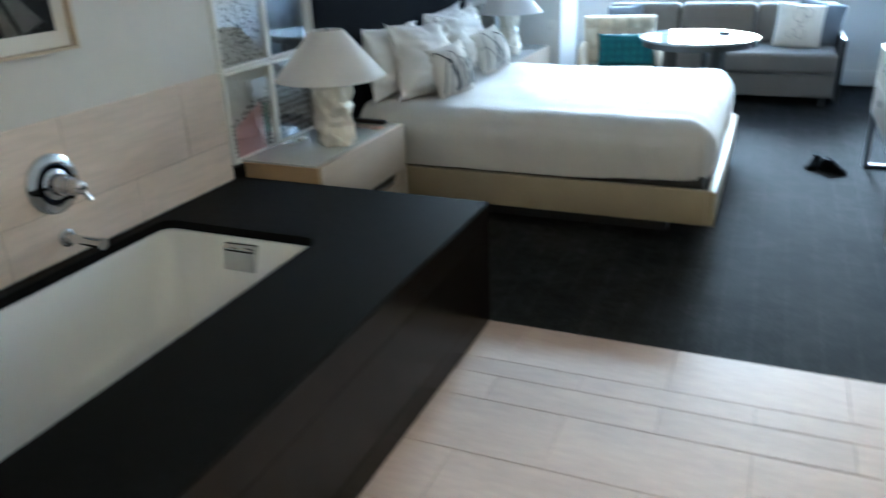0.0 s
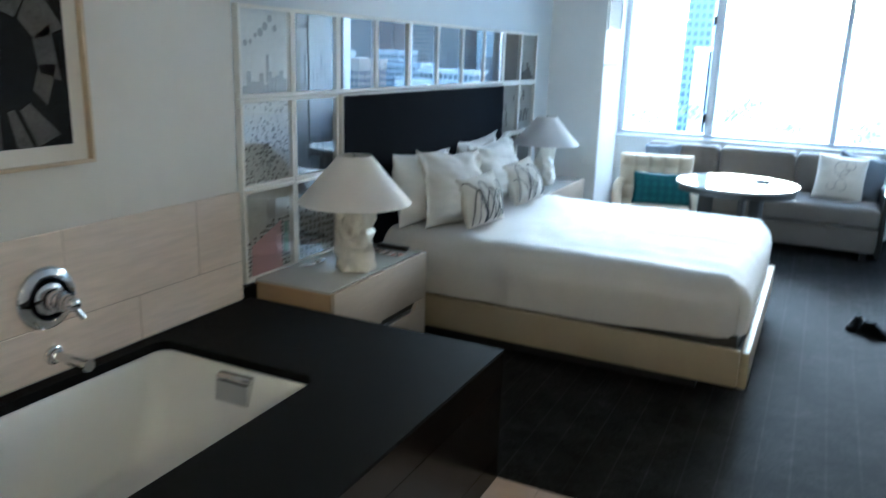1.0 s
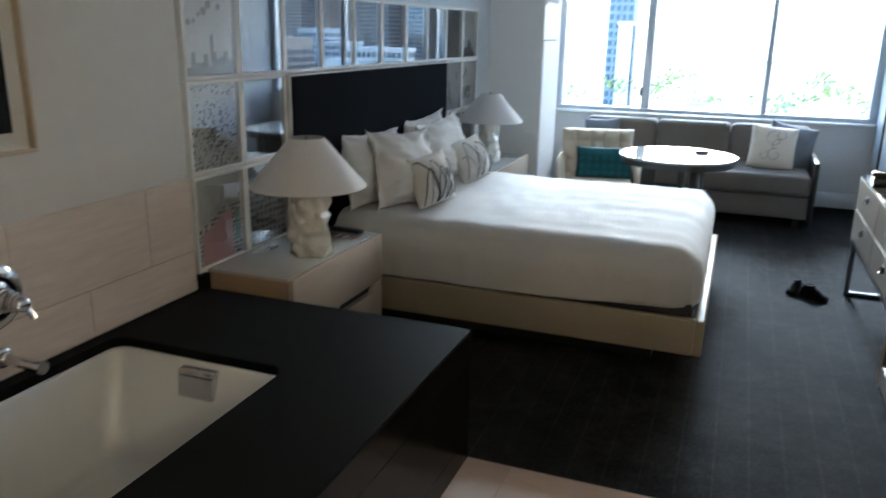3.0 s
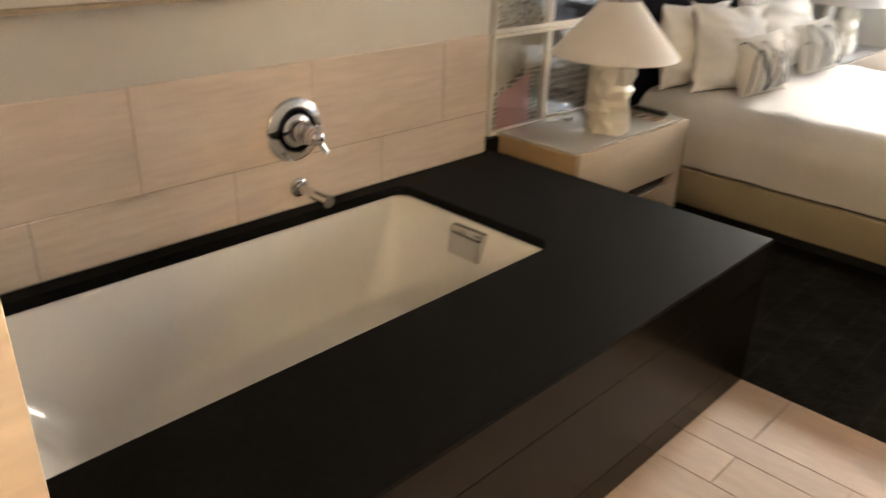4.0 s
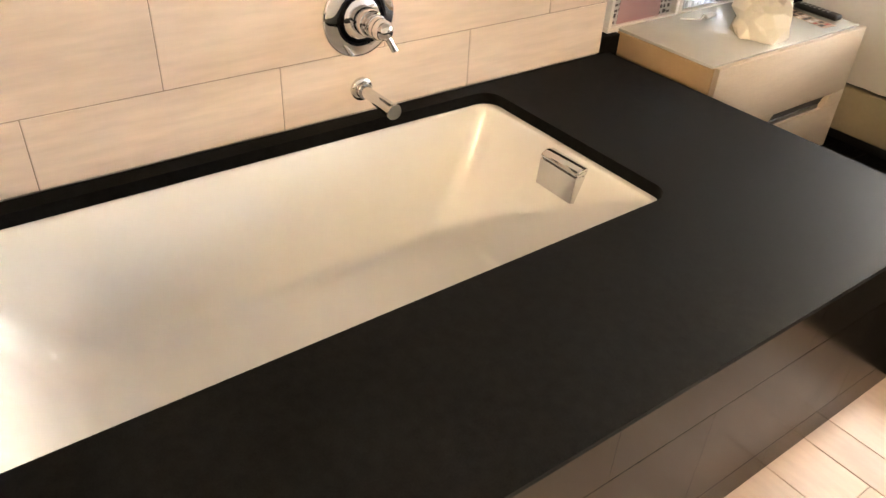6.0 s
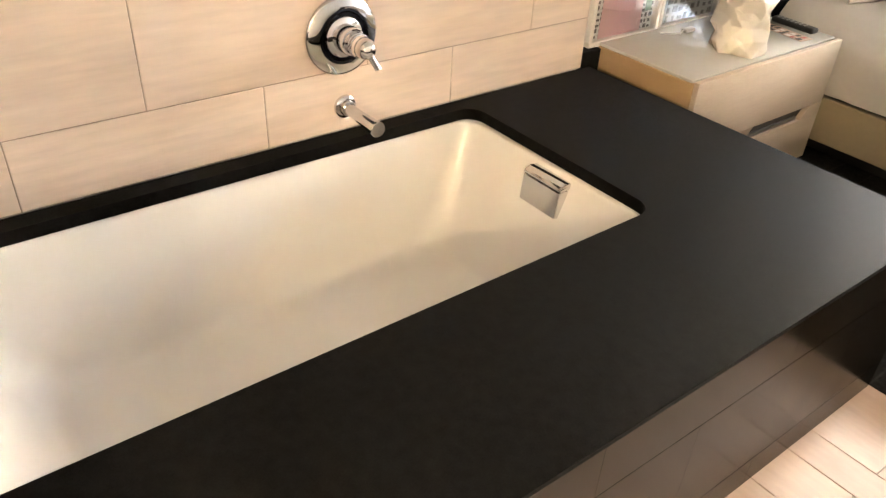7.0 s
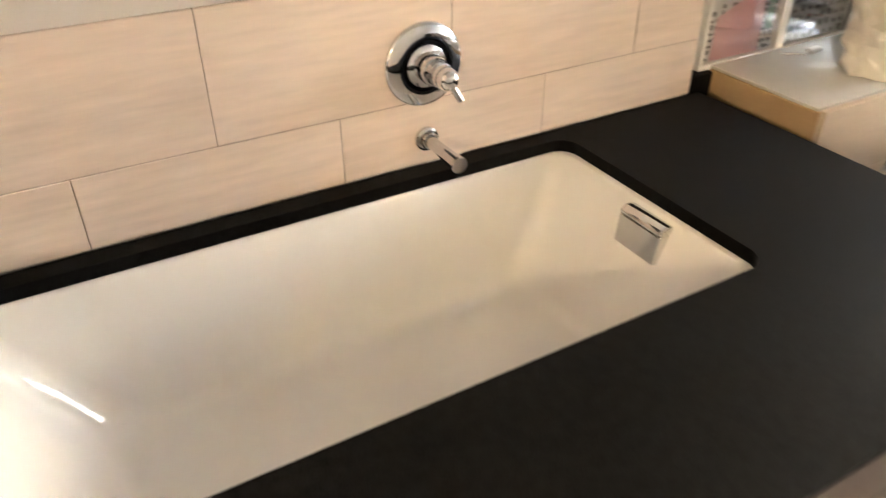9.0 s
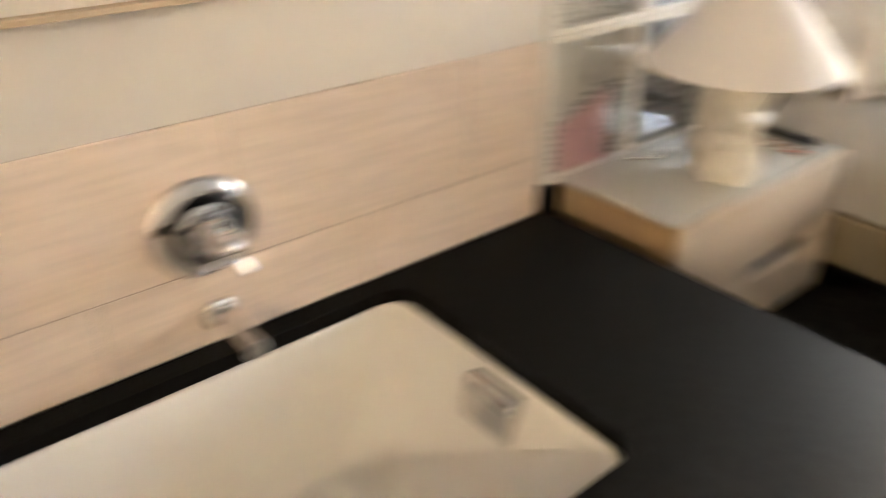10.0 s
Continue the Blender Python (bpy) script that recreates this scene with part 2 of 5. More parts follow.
def lathe(profile, seg=32, bm=None, place=(0, 0, 0), turn=None):
    """Spins (radius, height) pairs round z, then turns and shifts the shape."""
    bm = bm or bmesh.new()
    rings = []
    m = Matrix.Translation(place) @ (turn or Matrix.Identity(4))
    for r, z in profile:
        if r < 1e-6:
            rings.append([bm.verts.new(m @ Vector((0, 0, z)))])
        else:
            rings.append([bm.verts.new(m @ Vector((r * math.cos(2 * math.pi * k / seg), r * math.sin(2 * math.pi * k / seg), z))) for k in range(seg)])
    for a, b in zip(rings, rings[1:]):
        for k in range(seg):
            q = [a[k % len(a)], a[(k + 1) % len(a)], b[(k + 1) % len(b)], b[k % len(b)]]
            q = [v for i, v in enumerate(q) if v not in q[:i]]
            if len(q) > 2:
                bm.faces.new(q)
    return bm


def tube(points, r, seg=10, bm=None):
    """A round bar along points, with closed ends."""
    bm = bm or bmesh.new()
    pts = [Vector(p) for p in points]
    rings = []
    for i, p in enumerate(pts):
        d = (pts[min(i + 1, len(pts) - 1)] - pts[max(i - 1, 0)]).normalized()
        side = d.cross(Vector((0.31, 0.17, 0.93))).normalized()
        up = side.cross(d)
        rings.append([bm.verts.new(p + r * (math.cos(2 * math.pi * k / seg) * side + math.sin(2 * math.pi * k / seg) * up)) for k in range(seg)])
    for a, b in zip(rings, rings[1:]):
        for k in range(seg):
            bm.faces.new([a[k], a[(k + 1) % seg], b[(k + 1) % seg], b[k]])
    bm.faces.new(rings[0]), bm.faces.new(rings[-1])
    return bm


def cushion(w, h, t, n=22, ears=0.06, seed=0, flange=0.0, crease=0.0):
    """A stuffed pillow standing in the x-z plane, its base at z=0: puffed middle, pinched seams or a flat flange, drawn-out corners, soft creases."""
    bm = bmesh.new()
    grid = {}
    for side in (1, -1):
        for i in range(n + 1):
            for j in range(n + 1):
                u, v = 2 * i / n - 1, 2 * j / n - 1
                if side == -1 and (i in (0, n) or j in (0, n)):
                    grid[side, i, j] = grid[1, i, j]
                    continue
                fu, fv = min(1.0, abs(u) / (1 - flange)), min(1.0, abs(v) / (1 - flange))
                puff = (max(0.0, 1 - fu ** 2.4) * max(0.0, 1 - fv ** 2.4)) ** 0.7
                low = 0.55 if v < 0 else 1.0
                pull = 1 - ears * (1 - v * v) * abs(u) ** 2
                pull2 = 1 - ears * low * (1 - u * u) * abs(v) ** 2
                wob = noise.noise(Vector((u * 1.6 + seed * 7.1, v * 1.6, side * 3 + seed))) * 0.16 + noise.noise(Vector((u * 5 + seed, v * 4, side * 5))) * 0.05
                y = side * t / 2 * puff * (1 + wob - (0.25 * v if flange else 0.0))
                if crease:
                    # folds that run in from the corners and droop down the face
                    a = math.atan2(1.1 - v, u + 1.15) * 7 + 2.5 * noise.noise(Vector((u, v, seed)))
                    b = math.atan2(1.1 - v, 1.15 - u) * 7 + 2.5 * noise.noise(Vector((u, v, seed + 4)))
                    rim = min(1.0, 1.25 - 0.9 * puff)
                    y += side * crease * rim * (math.sin(a) * math.exp(-1.1 * (u + 1)) + math.sin(b) * math.exp(-1.1 * (1 - u)))
                    y += side * crease * 0.9 * noise.noise(Vector((u * 2.2 + seed, v * 5.5 + 1.2 * u, side * 2.0)))
                    y += crease * 1.1 * noise.noise(Vector((u * 3.5, v * 3.5, seed + 2))) * (max(abs(u), abs(v)) ** 6)
                y = max(y, 0.002) if side == 1 and flange else (min(y, -0.002) if flange else y)
                wave = crease * 0.75
                grid[side, i, j] = bm.verts.new((u * w / 2 * pull + wave * noise.noise(Vector((v * 4.5, seed, u))) * abs(u) ** 3, y + 0.01 * noise.noise(Vector((u * 2, v * 2, seed))), h / 2 + v * h / 2 * pull2 + wave * noise.noise(Vector((u * 4.5, seed + 3, v))) * max(0.0, v) ** 3))
    for side in (1, -1):
        for i in range(n):
            for j in range(n):
                q = [grid[side, i, j], grid[side, i + 1, j], grid[side, i + 1, j + 1], grid[side, i, j + 1]]
                if len(set(q)) > 2:
                    try:
                        bm.faces.new(q)
                    except ValueError:
                        pass
    return bm


def sheet(corners):
    bm = bmesh.new()
    bm.faces.new([bm.verts.new(c) for c in corners])
    return bm


def rounded_ring(x0, y0, x1, y1, r, z, n=8):
    pts = []
    for cx, cy, a0 in ((x1 - r, y1 - r, 0), (x0 + r, y1 - r, 90), (x0 + r, y0 + r, 180), (x1 - r, y0 + r, 270)):
        for k in range(n + 1):
            a = radians(a0 + 90 * k / n)
            pts.append((cx + r * math.cos(a), cy + r * math.sin(a), z))
    return pts


def tub_ring(x0, y0, x1, y1, r, z):
    """A rounded outline of the tub, whose room side runs 16 mm out towards the sloped end."""
    out = []
    for px, py, pz in rounded_ring(x0, y0, x1, y1, r, z):
        out.append((px + (0.016 * (OY1 - py) / (OY1 - OY0) if px > (OX0 + OX1) / 2 else 0.0), py, pz))
    return out


def loft(rings, close_end=True, bm=None):
    bm = bm or bmesh.new()
    rows = [[bm.verts.new(p) for p in ring] for ring in rings]
    for a, b in zip(rows, rows[1:]):
        for k in range(len(a)):
            bm.faces.new([a[k], a[(k + 1) % len(a)], b[(k + 1) % len(b)], b[k]])
    if close_end:
        bm.faces.new(rows[-1])
    return bm


def structure(name, bm, material, label, category="", smooth=40):
    ob = part(name, bm, material, smooth=smooth)
    return tagged(ob, label, category or name.split("_")[0], kind="structure")


# ---- large structure ----
RIGHT, WIN_Y, TOP = 3.36, 5.86, 3.0
structure("ground", box(-900, 6.6, -27, 900, 2400, -25), mat("city_ground", (0.62, 0.57, 0.50), 0.9, var=0.3, scale=0.05), "grey city ground far below the window", "ground")
structure("floor", box(-0.4, -4.3, -0.2, 3.6, 0.0, -0.006), GROUT, "beige tiled bathroom floor with thin joints", "floor")
carpet = structure("floor_carpet", box(-0.3, 0.002, -0.2, 3.6, 6.2, 0.0), CARPET, "dark herringbone carpet with pale pinstripes", "carpet")
structure("wall_west", box(-0.45, -4.3, -0.1, -0.012, -0.055, TOP), PAINT, "warm white painted wall above beige tiles", "wall")
structure("wall_bed", box(-0.45, -0.055, -0.1, -0.105, 4.3, TOP), BED_PAINT, "pale grey painted wall behind the bed", "wall")
structure("wall_column", box(-0.45, 4.3, -0.1, 0.40, 4.95, TOP), COLUMN_PAINT, "white painted column beside the window", "wall")
structure("wall_niche", box(-0.45, 4.95, -0.1, 0.19, 6.2, TOP), COLUMN_PAINT, "white wall beside the window", "wall")
structure("wall_east", box(RIGHT, -4.3, -0.1, 3.6, 6.2, TOP), BED_PAINT, "pale grey painted wall behind the dresser", "wall")
structure("wall_south", box(-0.45, -4.5, -0.1, 3.6, -4.3, TOP), PAINT, "white painted wall of the entry", "wall")
structure("ceiling", box(-0.45, -4.5, TOP, 3.6, 6.2, TOP + 0.15), CEIL, "white painted ceiling", "ceiling")
structure("wall_sill", box(0.19, WIN_Y, -0.1, RIGHT, 6.2, 0.82), COLUMN_PAINT, "white wall under the window", "wall")
structure("wall_transom", box(0.19, WIN_Y - 0.02, 2.33, RIGHT, 6.1, 2.53), mat("transom_paint", (0.55, 0.56, 0.56), 0.5), "grey transom beam over the window", "wall")
structure("wall_head", box(0.19, WIN_Y, 2.93, RIGHT, 6.2, TOP), PAINT, "white strip over the window", "wall")
structure("trim_sill", box(0.19, WIN_Y - 0.06, 0.82, RIGHT, 6.05, 0.85, 0.006), WHITE_TRIM, "white window sill", "window sill")
structure("baseboard_window", box(0.19, WIN_Y - 0.018, 0.0, RIGHT, WIN_Y, 0.15, 0.004), WHITE_TRIM, "white baseboard under the window", "baseboard")
structure("baseboard_east", box(RIGHT - 0.018, -4.3, 0.0, RIGHT, WIN_Y - 0.02, 0.15, 0.004), WHITE_TRIM, "white baseboard along the wall", "baseboard")
structure("baseboard_column", box(0.40, 4.3, 0.0, 0.415, 4.95, 0.15, 0.004), WHITE_TRIM, "white baseboard on the column", "baseboard")


def window(name, z0, z1, label, posts):
    """A metal frame with mullions and one clear pane in each field."""
    w = thing(name, (0, 5.93, 0), label, "window")
    w["kind"] = "structure"
    a, b = 0.19, RIGHT
    part("window_frame", box(a, -0.03, z0, b, 0.05, z0 + 0.045, 0.006), ALU, w)
    part("window_frame", box(a, -0.03, z1 - 0.045, b, 0.05, z1, 0.006), ALU, w)
    part("window_frame", box(a, -0.03, z0 + 0.045, a + 0.06, 0.05, z1 - 0.045, 0.006), ALU, w)
    part("window_frame", box(b - 0.07, -0.03, z0 + 0.045, b, 0.05, z1 - 0.045, 0.006), ALU, w)
    xs = [a + 0.06]
    for px, pw in posts:
        part("mullion", box(px - pw / 2, -0.04, z0 + 0.045, px + pw / 2, 0.05, z1 - 0.045, 0.008), ALU, w)
        xs += [px - pw / 2, px + pw / 2]
    xs.append(b - 0.07)
    for k in range(0, len(xs), 2):
        pane = part("pane", sheet(((xs[k], 0.008, z0 + 0.045), (xs[k + 1], 0.008, z0 + 0.045), (xs[k + 1], 0.008, z1 - 0.045), (xs[k], 0.008, z1 - 0.045))), WINDOW_GLASS, w, smooth=0)
        pane.visible_shadow = False
    return w


win = window("window_1", 0.85, 2.33, "wide metal-framed window over the city", [(1.15, 0.085), (2.33, 0.055)])
for hz in (1.02, 2.0):
    part("window_catch", box(1.09, -0.075, hz, 1.115, -0.035, hz + 0.09, 0.006), BLACK, win, "small black window catch")
window("window_2", 2.53, 2.93, "narrow clerestory window over the transom", [(1.15, 0.085)])

# ---- bathtub deck ----
DX, DZ, OX0, OX1, OY0, OY1 = 1.235, 0.554, 0.060, 0.780, -2.197, -0.583


def deck_slab():
    bm = bmesh.new()
    inner = tub_ring(OX0, OY0, OX1, OY1, 0.055, DZ)
    x0, y0, x1, y1 = 0.001, -2.9, DX + 0.002, -0.010
    n = len(inner)
    # outer ring follows the slab's rim, its corners met by the middle of each rounded corner
    rim = []
    per = n // 4
    corners = [(x1, y1), (x0, y1), (x0, y0), (x1, y0)]
    for q in range(4):
        cx, cy = corners[q]
        for k in range(per):
            px, py, _ = inner[q * per + k]
            half = (per - 1) / 2
            if k < half:
                rim.append((cx, py) if q in (0, 2) else (px, cy))
            elif k > half:
                rim.append((px, cy) if q in (0, 2) else (cx, py))
            else:
                rim.append((cx, cy))
    iv_t = [bm.verts.new((px, py, DZ)) for px, py, _ in inner]
    iv_b = [bm.verts.new((px, py, DZ - 0.035)) for px, py, _ in inner]
    ov_t = [bm.verts.new((px, py, DZ)) for px, py in rim]
    ov_b = [bm.verts.new((px, py, DZ - 0.012)) for px, py in rim]
    for k in range(n):
        j = (k + 1) % n
        bm.faces.new([iv_t[k], iv_t[j], ov_t[j], ov_t[k]])
        bm.faces.new([iv_b[k], ov_b[k], ov_b[j], iv_b[j]])
        bm.faces.new([iv_t[k], iv_b[k], iv_b[j], iv_t[j]])
        bm.faces.new([ov_t[k], ov_t[j], ov_b[j], ov_b[k]])
    sharp = [e for e in bm.edges if len(e.link_faces) == 2 and e.calc_face_angle() > 1.2 and e.verts[0].co.z > DZ - 0.01 and e.verts[1].co.z > DZ - 0.01]
    bmesh.ops.bevel(bm, geom=sharp, offset=0.004, segments=3, affect="EDGES", profile=0.5)
    return bm


deck = thing("tub_surround", (0, 0, 0), "black honed stone tub deck with dark tiled apron", "tub surround")
part("deck_slab", deck_slab(), STONE, deck, "honed black stone slab")
part("end_block", box(-0.104, -0.049, 0.0, -0.050, 0.0995, 0.583, 0.002, 1), STONE, deck, "small black stone return")
part("apron_core", box(1.0, -2.9, 0.0, DX - 0.0125, -0.017, DZ - 0.038), BLACK, deck)
part("end_core", box(0.002, -0.45, 0.0, 0.999, -0.017, DZ - 0.038), BLACK, deck)


def apron_tiles():
    rows = [(0.0, 0.098, [-0.62, -1.23, -1.84, -2.45]), (0.1, 0.405, [-0.33, -0.94, -1.55, -2.16, -2.77]), (0.407, DZ - 0.0125, [-0.63, -1.24, -1.85, -2.46])]
    for z0, z1, cuts in rows:
        ys = [-0.006] + cuts + [-2.9]
        for a, b in zip(ys, ys[1:]):
            part("apron_tile", box(DX - 0.012, b + 0.0004, z0 + 0.0004, DX, a - 0.0004, z1 - 0.0004), APRON, deck)
    part("end_tile", box(0.002, -0.016, 0.0, DX - 0.013, -0.006, DZ - 0.038), APRON, deck)


apron_tiles()


def bathtub():
    """A drop-in basin with sloped ends, rounded corners and a flat floor."""
    tub = thing("bathtub", (0, 0, 0), "glossy white undermounted bathtub, empty", "bathtub")
    rings = [tub_ring(OX0 - 0.03, OY0 - 0.03, OX1 + 0.03, OY1 + 0.03, 0.06, DZ - 0.037)]
    prof = [(0.0, DZ - 0.037), (0.006, DZ - 0.039), (0.011, DZ - 0.046), (0.014, DZ - 0.058), (0.026, 0.44), (0.045, 0.36), (0.062, 0.28), (0.078, 0.20), (0.088, 0.168), (0.104, 0.149), (0.13, 0.139), (0.17, 0.135)]
    for s, z in prof:
        d = (DZ - z) / 0.41
        near, far, front, back = 0.22 * d, 0.13 * d, 0.35 * s, 0.35 * s
        rad = 0.055 + 0.07 * min(d, 1.0) ** 2
        rings.append(tub_ring(OX0 + back + s * 0.35, OY0 + near + s * 0.4, OX1 - front - s * 0.35, OY1 - far - s * 0.3, rad, z))
    part("basin", loft(rings), ENAMEL, tub, smooth=60)

    def extruded(pts, half):
        bm = loft([[(-half, q, z) for q, z in pts], [(half, q, z) for q, z in pts]])
        bm.faces.new([v for v in bm.verts][:len(pts)])
        rim = [e for e in bm.edges if abs(e.verts[0].co.x - e.verts[1].co.x) < 1e-6]
        bmesh.ops.bevel(bm, geom=rim, offset=0.0042, segments=3, affect="EDGES", profile=0.5)
        return bm

    plate = part("overflow_cover", extruded([(0.012, -0.058), (-0.014, -0.056), (-0.024, 0.012), (-0.020, 0.016), (-0.010, 0.020), (0.012, 0.020)], 0.066), CHROME, tub, "polished chrome overflow cover", smooth=30)
    plate.matrix_local = pose(0.447, OY1 - 0.040, 0.464, -14, 0, 0) @ Matrix.Diagonal((1.1, 1.15, 1.1, 1))
    part("overflow_lip", extruded([(0.012, 0.021), (-0.021, 0.021), (-0.026, 0.019), (-0.027, 0.023), (-0.022, 0.031), (-0.012, 0.038), (0.012, 0.041)], 0.066), CHROME, plate, smooth=50)
    return tub


bathtub()


def mixer():
    """Round wall plate, stepped body and a short lever; a straight spout beneath."""
    v = thing("bath_mixer", (0.002, -1.01, 0.830), "polished chrome round bath valve on the tiles", "faucet", turn=0)
    ry = pose(0, 0, 0, 0, 90, 0)
    part("wall_plate", lathe([(0, 0.0), (0.105, 0.0), (0.1075, 0.003), (0.1065, 0.007), (0.103, 0.0098), (0.096, 0.0128), (0.086, 0.0158), (0.078, 0.0175), (0.0735, 0.0178), (0.0725, 0.015), (0.0, 0.015)], 64, turn=ry), CHROME, v)
    # ring whose dark colour stands in for the plate's mirrored surroundings
    part("groove_ring", lathe([(0.0722, 0.0155), (0.069, 0.0172), (0.064, 0.0162), (0.0565, 0.0162), (0.054, 0.0155)], 56, turn=ry), REFLECTION_DARK, v, "ring coloured as the plate's dark reflection")
    part("inner_plate", lathe([(0.0535, 0.0152), (0.0535, 0.0195), (0.051, 0.021), (0.0, 0.021)], 56, turn=ry), CHROME, v)
    part("valve_body", lathe([(0.037, 0.0212), (0.037, 0.062), (0.035, 0.066), (0.031, 0.0665), (0.0305, 0.068), (0.0305, 0.086), (0.028, 0.087), (0.028, 0.090), (0.0305, 0.091), (0.0305, 0.097), (0.028, 0.098), (0.028, 0.101), (0.030, 0.102), (0.029, 0.112), (0.0, 0.112)], 40, turn=ry), CHROME, v)
    knob = part("handle", lathe([(0.025, 0.1125), (0.027, 0.115), (0.0265, 0.126), (0.024, 0.136), (0.018, 0.143), (0.010, 0.147), (0, 0.1475)], 40, turn=ry), CHROME, v)
    part("lever", tube([(0.124, 0.008, -0.014), (0.128, 0.017, -0.030), (0.133, 0.030, -0.054), (0.1334, 0.0305, -0.0555)], 0.0092, 16), CHROME, knob)
    s = thing("bath_spout", (0.002, -1.007, 0.629), "polished chrome straight tub spout on the tiles", "faucet")
    part("flange", lathe([(0, 0.0), (0.032, 0.0), (0.0335, 0.003), (0.0325, 0.010), (0.029, 0.013), (0.023, 0.014), (0.023, 0.026), (0.021, 0.028), (0, 0.028)], 40, turn=ry), CHROME, s)
    part("pipe", lathe([(0, 0.0), (0.0165, 0.0), (0.0168, 0.05), (0.018, 0.10), (0.0198, 0.138), (0.0215, 0.150), (0.0220, 0.156), (0.0205, 0.159), (0, 0.1595)], 32, turn=pose(0.018, 0, 0, 0, 91, 0)), CHROME, s)


mixer()

# partition on the deck and its tiled edge
partition = structure("wall_partition", box(-0.012, -2.43, 0.90, 1.269, -2.240, TOP), PAINT, "beige tiled partition at the end of the tub", "wall")
part("stone_base", box(-0.011, -2.435, DZ + 0.001, 1.232, -2.236, 0.8995, 0.002, 1), STONE, partition)


def framed_picture(name, y0, y1, z0, z1, x, depth, bar, material, label, mat_w=0.0, group="", pane_material=PANE):
    """A hanging frame of four bars with backing, picture and glass; returns the thing and the picture's field."""
    p = thing(name, (x, (y0 + y1) / 2, z0), label, "picture", group)
    w, h = (y1 - y0) / 2, z1 - z0
    part("frame_bar", box(0, -w, 0, depth, w, bar, 0.002, 1), material, p)
    part("frame_bar", box(0, -w, h - bar, depth, w, h, 0.002, 1), material, p)
    part("frame_bar", box(0, -w, bar, depth, -w + bar, h - bar, 0.002, 1), material, p)
    part("frame_bar", box(0, w - bar, bar, depth, w, h - bar, 0.002, 1), material, p)
    if mat_w:
        part("mount", box(0.001, -w + bar, bar, 0.0085, w - bar, h - bar), mat("picture_mount", (0.78, 0.76, 0.73), 0.8, var=0.02), p, "white card mount")
    pane = part("glass", sheet(((depth - 0.006, -w + bar, bar), (depth - 0.006, w - bar, bar), (depth - 0.006, w - bar, h - bar), (depth - 0.006, -w + bar, h - bar))), pane_material, p, smooth=0)
    pane.visible_shadow = False
    return p, (-w + bar + mat_w, w - bar - mat_w, bar + mat_w, h - bar - mat_w)


def flat(y0, z0, y1, z1, x, bm=None):
    return box(x, y0, z0, x + 0.002, y1, z1, bm=bm)


# black and white photograph over the tub
big_pic, (fa, fb, fc, fd) = framed_picture("wall_picture", -1.95, -0.787, 1.257, 2.35, -0.010, 0.035, 0.012, mat("pale_oak_frame", (0.52, 0.42, 0.30), 0.5, var=0.12, scale=8, stretch=(1, 6, 6)), "white-framed dark abstract photograph above the bathtub", 0.055, pane_material=PHOTO_GLASS)
PHOTO_DARK = mat("photo_black", (0.010, 0.010, 0.012), 0.6, spec=0.1, var=0.4, scale=4)
PHOTO_GREY = mat("photo_grey", (0.10, 0.096, 0.09), 0.6, spec=0.1, var=0.45, scale=9)
part("photograph", flat(fa, fc, fb, fd, 0.009), PHOTO_DARK, big_pic)


def ray_bars():
    """Pale tapering bars that spread from a dark hub, as on the photograph."""
    bm = bmesh.new()
    cy, cz = 0.27, 0.33
    for ang, w0, w1, r0, r1 in ((-98, 0.018, 0.04, 0.14, 0.30), (-76, 0.012, 0.028, 0.15, 0.31), (-58, 0.02, 0.05, 0.16, 0.30), (-20, 0.04, 0.07, 0.14, 0.2), (-140, 0.03, 0.07, 0.14, 0.34), (8, 0.05, 0.09, 0.14, 0.21), (40, 0.04, 0.09, 0.15, 0.27), (70, 0.03, 0.1, 0.15, 0.45), (105, 0.03, 0.1, 0.15, 0.5), (145, 0.03, 0.12, 0.15, 0.6), (180, 0.03, 0.12, 0.15, 0.6), (215, 0.03, 0.1, 0.15, 0.4)):
        d, s = Vector((0, math.cos(radians(ang)), math.sin(radians(ang)))), Vector((0, -math.sin(radians(ang)), math.cos(radians(ang))))
        c = Vector((0.0125, cy, cz))
        pts = [c + d * r0 - s * w0, c + d * r0 + s * w0, c + d * r1 + s * w1, c + d * r1 - s * w1]
        for p in pts:
            p.y, p.z = min(max(p.y, fa), fb), min(max(p.z, fc), fd)
        bm.faces.new([bm.verts.new(p) for p in pts])
    return bm


part("photo_shapes", ray_bars(), PHOTO_GREY, big_pic)

# ---- bed wall: framed prints round a dark headboard ----
PRINT_MATS = [mat(f"print_grey_{k}", c, 0.6, var=v, scale=s, stretch=(1, 1, st)) for k, (c, v, s, st) in enumerate((((0.74, 0.75, 0.74), 0.12, 6, 1), ((0.07, 0.075, 0.085), 0.6, 8, 0.4), ((0.05, 0.05, 0.055), 0.6, 10, 0.5), ((0.10, 0.10, 0.10), 0.5, 7, 2.0)))]
PRINT_INK = mat("print_ink", (0.035, 0.035, 0.04), 0.6, var=0.3, scale=30)
PINK = mat("print_pink", (0.74, 0.46, 0.47), 0.6, var=0.06, scale=8)
MINT = mat("print_mint", (0.25, 0.42, 0.34), 0.6, var=0.1)
COL0, COLW, ROWZ = 0.052, 0.3805, (0.584, 1.022, 1.43, 1.832)
rng = random.Random(5)


def clipped_disc(bm, y, z, r, f, x):
    seg = 8
    pts = [(x, min(max(y + r * math.cos(2 * math.pi * k / seg), f[0]), f[1]), min(max(z + r * math.sin(2 * math.pi * k / seg), f[2]), f[3])) for k in range(seg)]
    bm.faces.new([bm.verts.new(p) for p in pts])


